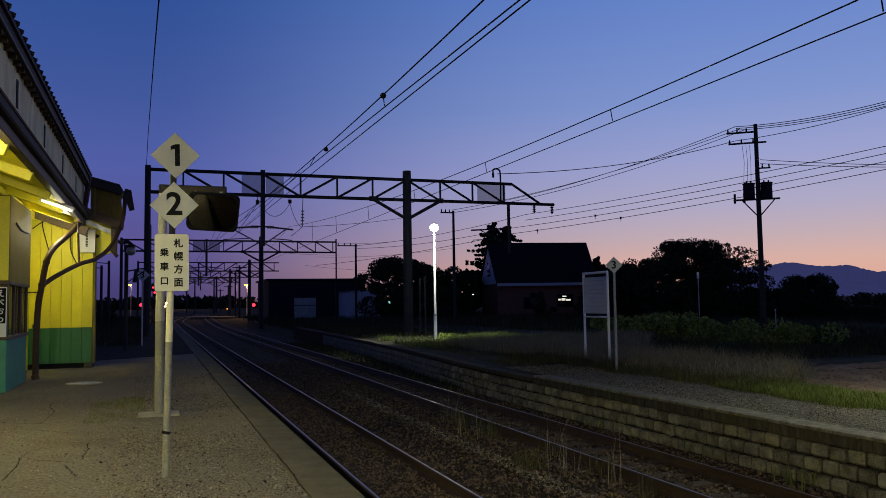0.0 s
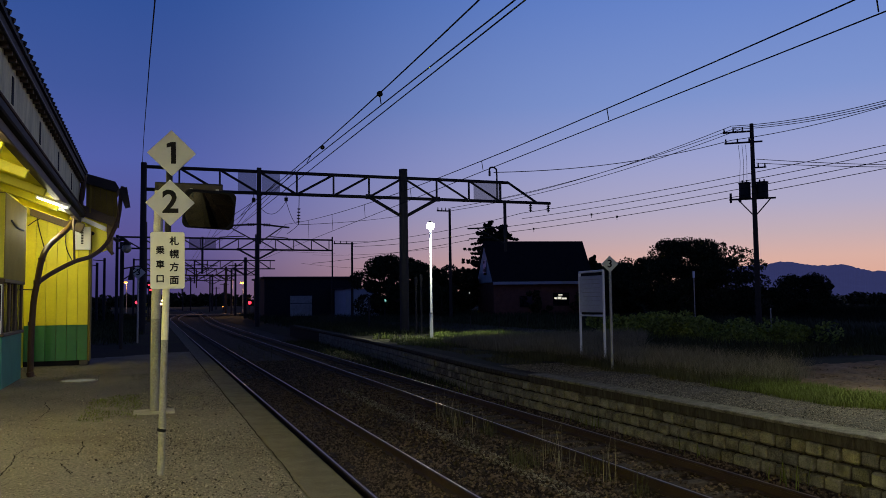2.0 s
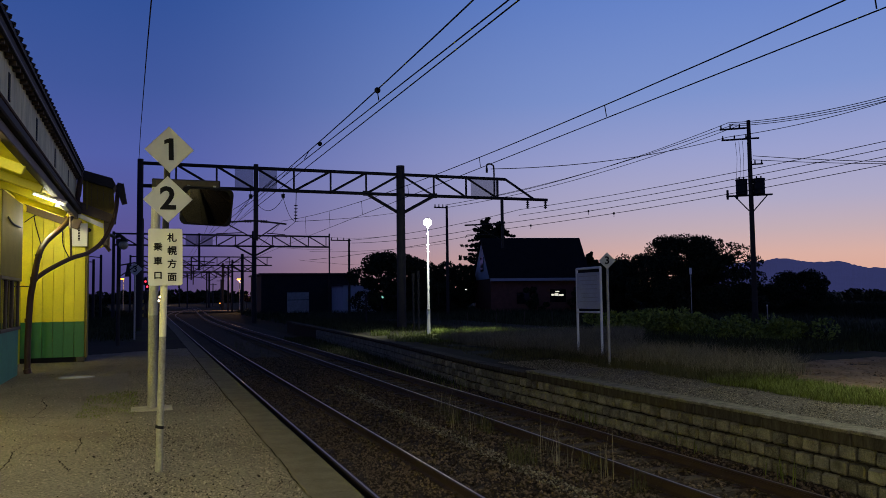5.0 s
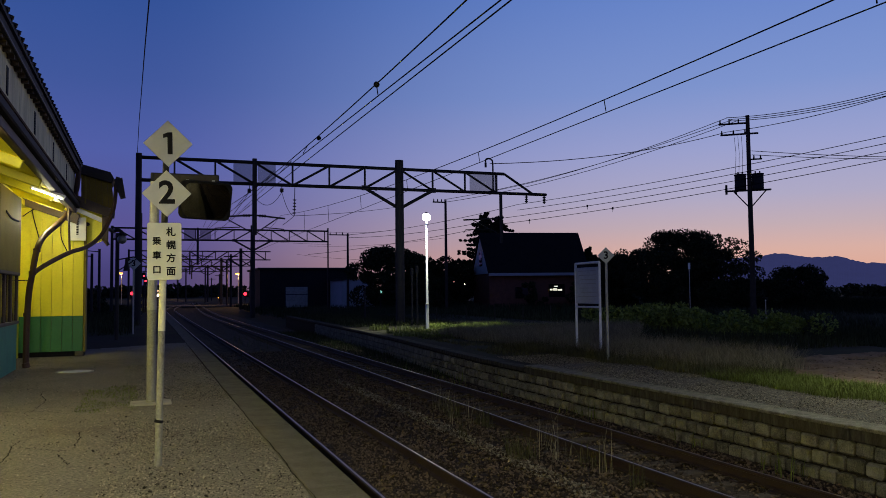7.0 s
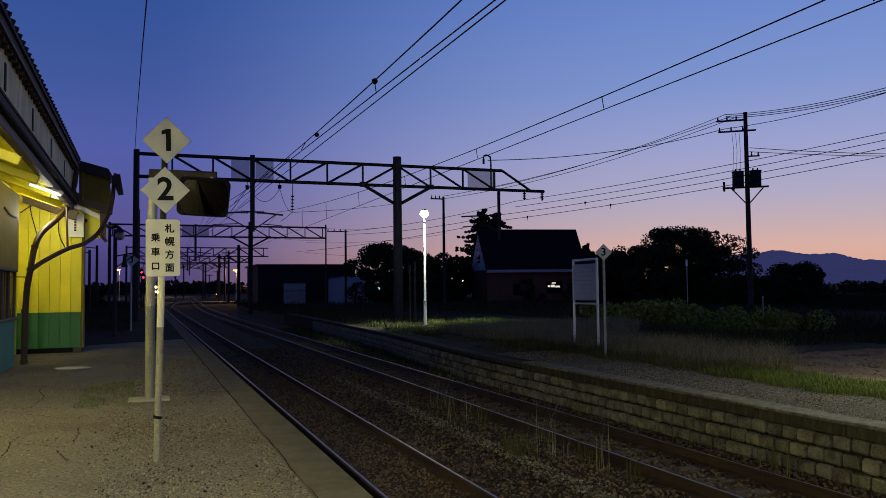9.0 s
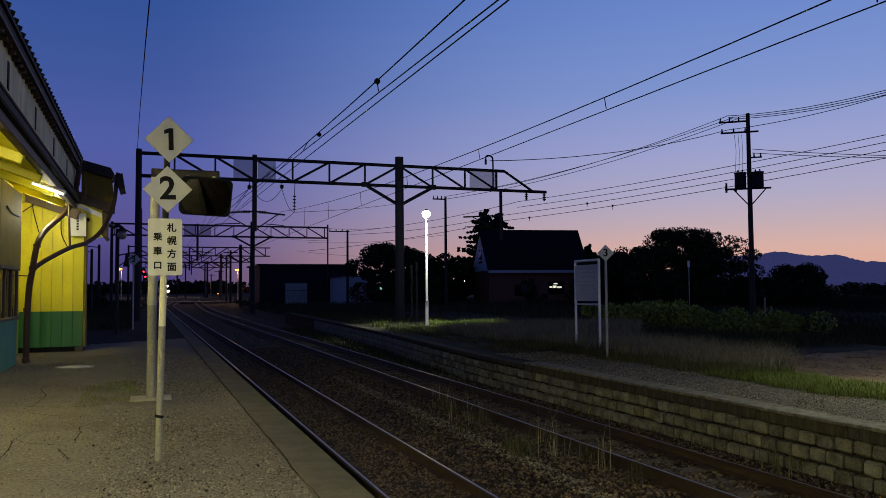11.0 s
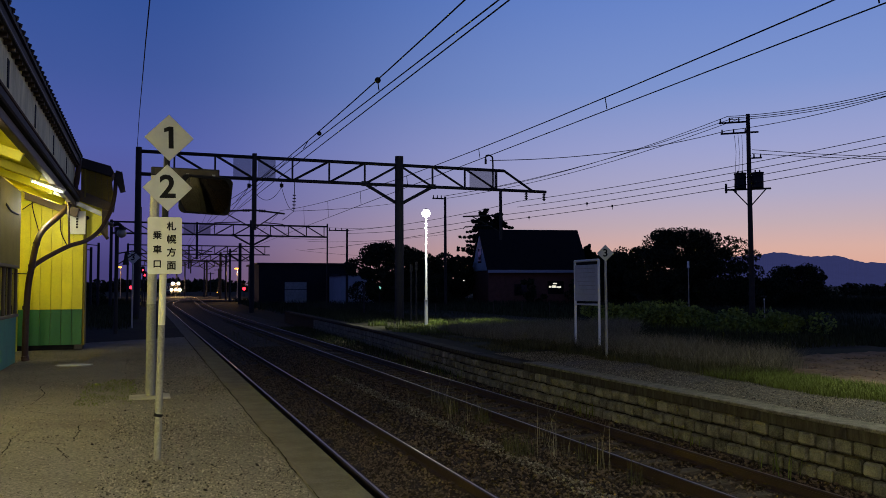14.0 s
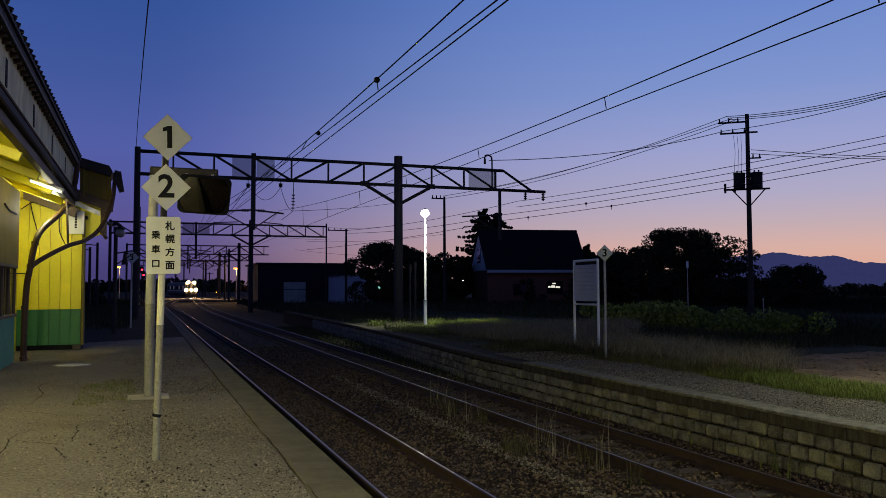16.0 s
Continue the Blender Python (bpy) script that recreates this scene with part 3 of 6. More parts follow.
def build_far_platform():
    t = thing("far_platform", (0, 0, 0), "low platform with a block wall and mossy concrete cap", "platform", kind="structure")
    ys = [-8 + 0.5 * k for k in range(141)]
    cols = [0.0, 0.32, 1.0, 2.0, 3.2, 4.5, 6.5, 9.0, 12.0, 14.5]
    rng = np.random.default_rng(14)
    v, f = [], []
    for y in ys:
        for c in cols:
            z = top2(y) - 0.02 + (rng.uniform(-.012, .012) if c > 0.4 else 0)
            if c == 14.5:
                z = -1.1
            v.append((edge2(y) + 0.1 + c, y, z))
    n = len(cols)
    for j in range(len(ys) - 1):
        for i in range(n - 1):
            f.append((j * n + i, j * n + i + 1, (j + 1) * n + i + 1, (j + 1) * n + i))
    ob = from_arrays("gravel_top", v, f, "gravel_bed", t, smooth=True)
    ob.data.materials.append(M["earth"])
    for poly in ob.data.polygons:
        if poly.center.y > 17.2 or poly.center.x > 11.6:
            poly.material_index = 1
    # core behind the blocks
    v, f = [], []
    for y in ys:
        x = edge2(y) + 0.09
        v += [(x, y, -1.3), (x, y, top2(y) - 0.03)]
    f = [(2 * j, 2 * j + 2, 2 * j + 3, 2 * j + 1) for j in range(len(ys) - 1)]
    from_arrays("wall_core", v, f, "mortar", t)
    # cap slabs
    rng = np.random.default_rng(15)
    y = -6.0
    cap = mesh_of(box(0, 0.42, 0.004, 1.496, -0.045, 0.0, 0.010), "cap_slab")
    # edge beam under each slab, darker and more mottled than the slab top
    face = mesh_of(box(0.028, 0.2, 0.006, 1.494, -0.20, -0.045, 0.008), "cap_beam")
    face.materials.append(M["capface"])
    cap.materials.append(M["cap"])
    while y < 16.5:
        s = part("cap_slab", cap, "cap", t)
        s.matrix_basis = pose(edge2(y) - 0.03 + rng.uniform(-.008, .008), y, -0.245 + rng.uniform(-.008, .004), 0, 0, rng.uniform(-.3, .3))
        part("cap_beam", face, "capface", s, "dark mottled edge beam")
        y += 1.5
    # farther slabs are coloured dark in place of the weaker light out there
    cap2 = mesh_of(box(0, 0.35, 0.004, 1.496, -0.10, 0.0, 0.012), "cap_slab")
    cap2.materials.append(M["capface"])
    while y < 58:
        s = part("cap_slab", cap2, "cap", t)
        d = math.degrees(math.atan2(edge2(y + 1.5) - edge2(y), 1.5))
        s.matrix_basis = pose(edge2(y) - 0.02 + rng.uniform(-.01, .01), y, -0.30 + rng.uniform(-.01, .006), 0, 0, -d)
        y += 1.5


build_far_platform()


def build_dirt():
    rng = np.random.default_rng(16)
    n, m = 60, 66
    v, f = [], []
    for i in range(n + 1):
        for j in range(m + 1):
            x, y = 11.75 + 8.4 * i / n, 6.0 + 9.5 * j / m
            e = min(i, n - i, j, m - j)
            v.append((x + 0.12 * noise.noise(Vector((x, y * 3, 1))), y + 0.35 * noise.noise(Vector((x * 1.1, y * .3, 5))), -0.30 + min(e, 3) * 0.022 + 0.05 * noise.noise(Vector((x * 1.6, y * 1.6, 8))) + 0.03 * noise.noise(Vector((x * 4, y * 4, 3))) + rng.uniform(-.010, .010)))
    f = [(i * (m + 1) + j, (i + 1) * (m + 1) + j, (i + 1) * (m + 1) + j + 1, i * (m + 1) + j + 1) for i in range(n) for j in range(m)]
    scatter_stones("dirt_clods", 1500, 11.9, 17.5, 8.5, 14.6, -0.238, 0.026, "dirt", "crumbled clods on the bare dirt strip", 67, 0.02)
    tagged(from_arrays("dirt_path", v, f, "dirt"), "bare brown dirt strip beyond the grass", "path", kind="structure")


build_dirt()

# ---- signs on the near platform ----


def plate_bm(w, h, r, depth=0.012):
    pts = []
    for cx, cz, a0 in ((w / 2 - r, h / 2 - r, 0), (-w / 2 + r, h / 2 - r, 90), (-w / 2 + r, -h / 2 + r, 180), (w / 2 - r, -h / 2 + r, 270)):
        for k in range(5):
            a = radians(a0 + 22.5 * k)
            pts.append((cx + r * math.cos(a), cz + r * math.sin(a)))
    return prism(pts, depth)


def diamond_bm(s, depth=0.01):
    return prism([(s, 0), (0, s), (-s, 0), (0, -s)], depth, bev=0.002)


def build_boarding_sign():
    t = thing("boarding_sign", (0.10, 7.33, 0), "platform number diamonds and boarding board on a leaning post", "sign")
    lean = lambda z: 0.018 * z
    part("post_foot", tube([(0, 0, 0), (lean(1.17), 0, 1.17)], 0.030, 14), "post_grey", t, "grey weathered lower post")
    part("post_top", tube([(lean(1.17), 0, 1.17), (lean(2.05), 0, 2.05)], 0.0305, 14), "post_cream", t, "cream painted upper post")
    # above the board the post is dark steel
    part("post_head", tube([(lean(2.05), 0, 2.05), (lean(2.8), 0, 2.82)], 0.028, 14), "steel", t, "dark post head")
    part("clamp", tube([(0, 0, 0.375), (0.006, 0, 0.40)], 0.037, 14), "black", t, "dark pipe clamp")
    for z, ch in ((2.82, "1"), (2.376, "2")):
        d = part("diamond_plate", diamond_bm(0.207), "diamond", t, "white diamond plate with a black number")
        d.matrix_basis = pose(lean(z) + 0.012, -0.05, z, 0, -1.2, 0)
        if ch == "1":
            part("lettering", prism([(0.036, -0.095), (0.036, 0.10), (0.0, 0.10), (-0.042, 0.082), (-0.042, 0.048), (-0.006, 0.058), (-0.006, -0.095)], 0.004, at=-0.004), "black", d)
        else:
            lettering(ch, 0.28, (0, -0.003, 0), d, bold=0.007)
        part("bracket", box(lean(z) - 0.04, lean(z) + 0.04, -0.035, 0.03, z - 0.03, z + 0.03), "galv", t)
    b = part("board", plate_bm(0.285, 0.50, 0.02), "board", t, "cream enamel board with black characters")
    b.matrix_basis = pose(0.038, -0.05, 1.866, 0, -0.6, 0)
    for k, ch in enumerate("札幌方面"):
        lettering(ch, 0.082, (0.055, -0.003, 0.165 - 0.115 * k), b, heavy=0.0022)
    for k, ch in enumerate("乗車口"):
        lettering(ch, 0.076, (-0.062, -0.003, 0.085 - 0.125 * k), b, heavy=0.0022)
    for z in (1.70, 2.04):
        part("bracket", box(lean(z) - 0.04, lean(z) + 0.04, -0.036, 0.03, z - 0.015, z + 0.015), "galv", t)


build_boarding_sign()


def build_mirror():
    t = thing("platform_mirror", (0.07, 11.5, 0), "rectangular convex mirror hung from a thick grey post", "mirror")
    part("footing", box(-0.27, 0.26, -0.22, 0.2, -0.02, 0.028, 0.012), "footing", t, "pale concrete footing")
    part("post_foot", tube([(0, 0, 0.03), (0.0, 0, 1.28)], 0.062, 18), "post_grey", t, "grey lower post")
    # cream greyed down here to stand for the weaker light higher up
    part("post_top", tube([(0, 0, 1.28), (0.03, 0, 3.05)], 0.0625, 18), "post_pale", t, "upper post greyed for weaker light")
    part("arm", box(-0.03, 0.88, -0.05, 0.05, 3.05, 3.17, 0.01), "steel", t, "horizontal dark steel arm")
    part("arm_plate", box(0.02, 0.86, -0.07, -0.052, 3.03, 3.15, 0.004), "wood", t)
    m = part("mirror_frame", plate_bm(0.70, 0.54, 0.08, 0.07), "black", t, "dark rounded mirror frame")
    m.matrix_basis = pose(0.695, -0.12, 2.785, 19, 2, 5)
    # bulging reflector
    bm = bmesh.new()
    nx, nz = 24, 20
    g = []
    for i in range(nx + 1):
        row = []
        for j in range(nz + 1):
            u, w = -1 + 2 * i / nx, -1 + 2 * j / nz
            # rounded rectangle
            k = max(abs(u), abs(w))
            q = (abs(u) ** 6 + abs(w) ** 6) ** (1 / 6) if k else 1
            s = k / q if k else 1
            X, Z = u * s * 0.325, w * s * 0.245
            row.append(bm.verts.new((X, -0.035 + 0.30 * (X * X + Z * Z), Z)))
        g.append(row)
    for i in range(nx):
        for j in range(nz):
            bm.faces.new((g[i][j], g[i + 1][j], g[i + 1][j + 1], g[i][j + 1]))
    bmesh.ops.recalc_face_normals(bm, faces=bm.faces[:])
    r = part("reflector", bm, "mirror", m, "silvered convex reflector", smooth=True)
    for x in (0.45, 0.80):
        part("hanger", box(x - 0.02, x + 0.02, -0.08, -0.03, 2.98, 3.09), "galv", t)


build_mirror()


def build_number_sign(name, at, height, label, s=0.207, facing=0):
    t = thing(name, at, label, "sign", rz=facing)
    part("post", tube([(0, 0, 0), (0, 0, height)], 0.032, 10), "galv", t, "thin grey post")
    d = part("diamond_plate", diamond_bm(s), "diamond", t, "white diamond plate with a black number")
    d.matrix_basis = pose(0, -0.05, height - 0.02)
    lettering("3", s * 1.25, (0, -0.003, 0), d, bold=0.006)
    return t


build_number_sign("platform_number_sign", (10.52, 16.5, -0.27), 2.60, "white diamond platform sign numbered three on a grey post", 0.205, -30)
scatter_stones("far_platform_gravel", 26000, 8.65, 10.6, 6, 19, -0.264, 0.014, "gravel", "loose pale gravel on the far platform", 11, 0.008, 1.2)
build_number_sign("platform_number_sign", (-0.44, 31.8, 0), 2.68, "small diamond platform sign numbered three near the gantry", 0.26, 0)


def build_info_board():
    t = thing("timetable_board", (11.62, 19.2, -0.27), "white framed timetable board on two posts", "notice board", rz=0)
    a, b = Vector((0.04, 0.7, 0)), Vector((-0.03, -0.68, 0))
    for p in (a, b):
        part("leg", tube([p, p + Vector((0, 0, 2.5))], 0.035, 10), "white", t, "white painted post")
    part("top_rail", tube([a + Vector((0, 0, 2.5)), b + Vector((0, 0, 2.5))], 0.035, 10), "white", t)
    part("lower_rail", tube([a + Vector((0, 0, 1.27)), b + Vector((0, 0, 1.27))], 0.03, 8), "white", t)
    p = part("panel", box(-0.015, 0.015, -0.60, 0.62, 1.36, 2.38, 0.004), "panel_grey", t, "grey faded notice panel")
    p = part("header_strip", box(-0.02, 0.02, -0.5, 0.5, 2.40, 2.46), "black", t)
    for k in range(7):
        part("notice_line", box(-0.019, -0.0155, -0.48, 0.48 - 0.07 * (k % 3), 2.27 - 0.12 * k, 2.285 - 0.12 * k), "galv", t)
    part("lower_strip", box(-0.02, 0.02, -0.5, 0.5, 1.29, 1.345), "black", t)


build_info_board()


def build_street_lamp(at):
    t = thing("street_lamp", at, "white tapered lamp post with a lit round lamp", "street lamp", group="platform lamps")
    part("base_post", tube([(0, 0, 0), (0, 0, 1.15)], 0.085, 14), "white", t, "thicker white base")
    part("pole", tube([(0, 0, 1.1), (0, 0, 5.2)], 0.062, 12, 0.052), "white", t)
    part("collar", tube([(0, 0, 1.13), (0, 0, 1.2)], 0.095, 14), "galv", t)
    h = part("lamp_head", ball((0, 0, 5.40), 0.21, 3, 0.92), "lamp_head", t, "glowing white lamp head", smooth=True)
    part("cap", tube([(0, 0, 5.57), (0, 0, 5.64)], 0.13, 14, 0.05), "steel", t)


build_street_lamp((12.72, 35.74, -0.32))
build_street_lamp((13.4, 6.5, -0.27))
# unseen post, added to carry the helper light behind the camera
build_street_lamp((0.6, -7.1, 0.0))

# ---- station building ----


def build_station():
    t = thing("station_building", (0, 0, 0), "wooden station building with yellow and green boards and a lit canopy", "building", kind="structure")
    Y0, Y1 = -12.0, 20.75
    # cream band over the gutter, in upright boards
    w = 0.45
    brd = mesh_of(box(-0.02, 0.02, 0.004, w - 0.004, 3.70, 4.50, 0.004), "siding_board")
    brd.materials.append(M["cream"])
    y = 2.0
    while y < Y1 - 0.1:
        s = part("siding_board", brd, "cream", t)
        s.matrix_basis = pose(-1.66, y, 0)
        y += w
    part("upper_wall", box(-1.9, -1.685, Y0, Y1, 3.70, 4.6), "cream", t)
    for y in (8.2, 10.8, 13.4, 16.0, 18.6):
        part("vent_slot", box(-1.66, -1.632, y, y + 0.13, 3.98, 4.33), "black", t, "dark narrow vent slot")
    # eave
    part("soffit", box(-1.9, -1.51, Y0, Y1, 4.47, 4.50), "brown", t, "dark timber soffit")
    part("fascia", box(-1.55, -1.515, Y0, Y1, 4.46, 4.60, 0.004), "roof", t)
    for k in range(60):
        y = 3 + k * 0.3
        if y < Y1:
            part("rafter_end", box(-1.88, -1.555, y, y + 0.05, 4.42, 4.47), "brown", t)
    bm = bmesh.new()
    prof = [(-1.48, 4.60), (-5.5, 6.26), (-5.5, 6.32), (-1.48, 4.66)]
    vs = [[bm.verts.new((x, yy, z)) for x, z in prof] for yy in (Y0, Y1 + 0.1)]
    for i in range(4):
        bm.faces.new((vs[0][i], vs[0][(i + 1) % 4], vs[1][(i + 1) % 4], vs[1][i]))
    bm.faces.new(vs[0][::-1]); bm.faces.new(vs[1])
    bmesh.ops.recalc_face_normals(bm, faces=bm.faces[:])
    part("roof", bm, "roof", t, "dark ribbed metal roof")
    rib = mesh_of(beam((-1.46, 0, 4.665), (-5.4, 0, 6.30), 0.05), "roof_rib")
    rib.materials.append(M["roof"])
    y = 3.0
    while y < Y1:
        s = part("roof_rib", rib, "roof", t)
        s.matrix_basis = pose(0, y, 0)
        y += 0.28
    # gutter and beam of the canopy
    part("gutter", box(-1.66, -1.52, Y0, 20.9, 3.60, 3.73, 0.02), "roof", t, "dark metal gutter")
    part("gutter_lip", tube([(-1.52, Y0, 3.74), (-1.52, 20.9, 3.74)], 0.02, 6), "pipe", t, "red-brown gutter lip")
    part("eave_beam", box(-1.72, -1.60, Y0, 20.9, 3.46, 3.60, 0.01), "brown", t)
    # canopy ceiling sloping inwards, of boards
    cb = mesh_of(box(-1.35, 0, 0.003, 0.297, 0, 0.02, 0.003), "ceiling_board")
    cb.materials.append(M["yellow"])
    y = 4.0
    while y < 20.7:
        s = part("ceiling_board", cb, "yellow", t)
        s.matrix_basis = pose(-1.68, y, 3.47, 0, 20, 0)
        y += 0.3
    part("canopy_deck", box(-6, -1.9, Y0, 20.75, 4.30, 4.34), "brown", t)
    for y in (8.5, 10.6, 12.7, 14.8, 16.9, 19.0):
        r = part("rafter", box(-1.25, 0, 0, 0.11, -0.15, 0, 0.01), "yellow", t, "yellow painted rafter")
        r.matrix_basis = pose(-1.68, y, 3.47, 0, 20, 0)
    part("wall_plate", box(-2.86, -2.70, 4, 21.3, 3.62, 3.76, 0.01), "yellow", t, "yellow painted wall plate")
    xb = part("cross_beam", box(-1.6, 0.1, 0, 0.14, -0.24, 0, 0.01), "brown", t, "dark brown sloping end beam")
    xb.matrix_basis = pose(-1.60, 20.75, 3.47, 0, 20, 0)
    # long back wall of the passage
    part("back_wall", box(-3.05, -2.86, Y0, 21.3, 0, 4.3), "yellow", t)
    # bay with teal base, windows and yellow head
    part("bay_base", box(-3.3, -2.45, 15.72, 18.0, 0, 0.93, 0.01), "teal", t, "teal painted base panel")
    part("bay_sill", box(-3.3, -2.41, 15.68, 18.04, 0.93, 0.99, 0.008), "brown", t)
    # tan stands for the dimly lit side, yellow below for the lit front
    part("bay_head", box(-3.3, -2.43, 15.70, 18.2, 1.96, 3.5, 0.01), "tan", t, "yellow boarded bay head, coloured tan for its dim side")
    part("bay_front", box(-3.3, -2.44, 15.685, 15.698, 1.98, 3.48), "yellow", t)
    part("bay_lintel", box(-3.3, -2.41, 15.68, 18.04, 1.90, 1.96, 0.006), "brown", t)
    for y in (15.72, 16.45, 17.2, 17.94):
        part("mullion", box(-2.50, -2.44, y, y + 0.06, 0.99, 1.90, 0.005), "brown", t)
    for y in (15.78, 16.51, 17.26):
        wdw = part("window", box(-2.475, -2.468, y, y + 0.68, 1.0, 1.89), "dark_glass", t, "dark window pane")
        # tan bar modelled in place of a yellowish reflection in the pane
        part("curtain_rod", box(-2.46, -2.445, y + 0.25, y + 0.28, 1.0, 1.89), "tan", t)
    part("bay_back", box(-3.2, -2.52, 15.75, 17.95, 0.99, 1.9), "tan", t)
    nb = part("name_board", box(-2.90, -2.45, 15.655, 15.678, 0.98, 1.86, 0.006), "white", t, "station name board with white letters on black")
    part("name_panel", box(-2.66, -2.465, 15.648, 15.656, 1.22, 1.84), "black", nb)
    for k, ch in enumerate("えべおつ"):
        lettering(ch, 0.14, (-2.555, 15.645, 1.74 - 0.155 * k), nb, "white", bold=0.002)
    # windbreak wall in upright boards: yellow above, green below
    x = -2.86
    while x < -1.50:
        x1 = min(x + 0.235, -1.43)
        part("yellow_board", box(x + 0.003, x1 - 0.003, 21.28, 21.33, 0.985, 3.42 + (-1.45 - x1) * 0.364, 0.004), "yellow", t)
        part("green_board", box(x + 0.003, x1 - 0.003, 21.28, 21.33, 0.12, 0.985, 0.004), "green", t)
        x = x1
    part("windbreak_core", prism([(-2.86, 0.12), (-1.435, 0.12), (-1.435, 3.4), (-2.86, 3.92)], 0.42, at=21.325), "tan", t)
    part("corner_post", box(-1.43, -1.395, 21.275, 21.78, 0.10, 3.3, 0.004), "tan", t)
    part("sill_beam", box(-2.86, -1.42, 21.30, 21.74, 0.0, 0.12), "black", t)
    part("footing", box(-1.62, -1.43, 21.2, 21.5, 0, 0.12, 0.015), "edge", t, "pale concrete footing block")
    # gable end over the windbreak
    xz = lambda pts: [(p[0], p[2]) for p in pts]
    part("gable_panel", prism(xz([(-1.53, 21.20, 4.63), (-0.84, 21.20, 4.40), (-0.76, 21.20, 3.61), (-1.52, 21.20, 3.92)]), 0.05, at=21.2), "tan_dark", t, "dim yellow-brown gable panel")
    for k in range(5):
        a, b = Vector((-1.47, 21.19, 4.56)).lerp(Vector((-0.87, 21.19, 4.35)), k / 4.5), Vector((-1.46, 21.19, 3.92)).lerp(Vector((-0.82, 21.19, 3.67)), k / 4.5)
        part("batten", beam(a, b, 0.007), "brown", t)
    part("gable_post", beam((-1.43, 21.15, 4.68), (-1.42, 21.15, 3.75), 0.035), "tan", t, "pale upright batten")
    part("gable_roof", prism(xz([(-1.61, 21.10, 4.74), (-0.85, 21.10, 4.54), (-0.77, 21.10, 4.39), (-0.83, 21.10, 4.28), (-1.60, 21.10, 4.50)]), 1.0, at=21.05), "roof", t, "dark metal roof edge")
    part("roof_end", prism([(-0.77, 4.36), (-0.58, 4.41), (-0.50, 3.93), (-0.62, 3.90), (-0.73, 4.20)], 0.3, at=21.0), "roof", t, "dark gutter end cap")
    part("gable_beam", prism(xz([(-1.65, 21.15, 3.97), (-0.74, 21.15, 3.59), (-0.76, 21.15, 3.39), (-1.65, 21.15, 3.69)]), 0.10, at=21.14), "brown", t, "dark brown gable beam")
    part("end_panel", prism(xz([(-1.82, 21.45, 3.80), (-1.04, 21.45, 3.50), (-1.03, 21.45, 2.85), (-1.81, 21.45, 2.52)]), 0.03, at=21.45), "yellow", t, "yellow boarded end panel")
    part("white_cornice", prism(xz([(-1.83, 21.22, 3.76), (-1.05, 21.22, 3.41), (-1.05, 21.22, 3.29), (-1.83, 21.22, 3.65)]), 0.035, at=21.22), "white", t, "white painted trim board")
    part("end_post", prism(xz([(-1.04, 21.30, 3.49), (-0.90, 21.30, 3.45), (-0.90, 21.30, 2.77), (-1.04, 21.30, 2.94)]), 0.2, at=21.25), "brown", t)
    part("end_bracket", beam((-1.05, 21.30, 2.94), (-0.89, 21.30, 2.73), 0.06), "brown", t)
    return t


build_station()


def build_tube_fitting(at, rz, label="lit fluorescent tube in a white batten", h=0.63):
    t = thing("fluorescent_light", at, label, "light fitting", group="canopy lights", rz=rz)
    part("batten", box(-0.05, 0.05, -h, h, 0.02, 0.07, 0.006), "white", t)
    part("tube", tube([(0, 0.03 - h, -0.01), (0, h - 0.03, -0.01)], 0.016, 8), "tube", t, "glowing tube")
    for y in (0.02 - h, h - 0.02):
        part("holder", box(-0.02, 0.02, y - 0.015, y + 0.015, -0.03, 0.02), "white", t)
    return t


for x, y, z, rz in [(-2.2, -8, 3.40, 0), (-2.2, -3, 3.40, 0), (-2.2, 3, 3.40, 0), (-2.2, 9.5, 3.40, 0)]:
    build_tube_fitting((x, y, z), rz)
# two more run crosswise under the slope near the end wall
for x, y, z in ((-1.76, 16.4, 3.42), (-1.88, 21.0, 3.64)):
    build_tube_fitting((x, y, z), 0, "short lit fluorescent tube across the canopy slope", 0.31).matrix_basis = pose(x, y, z, 0, 20, 0) @ pose(0, 0, 0, 0, 0, 90)


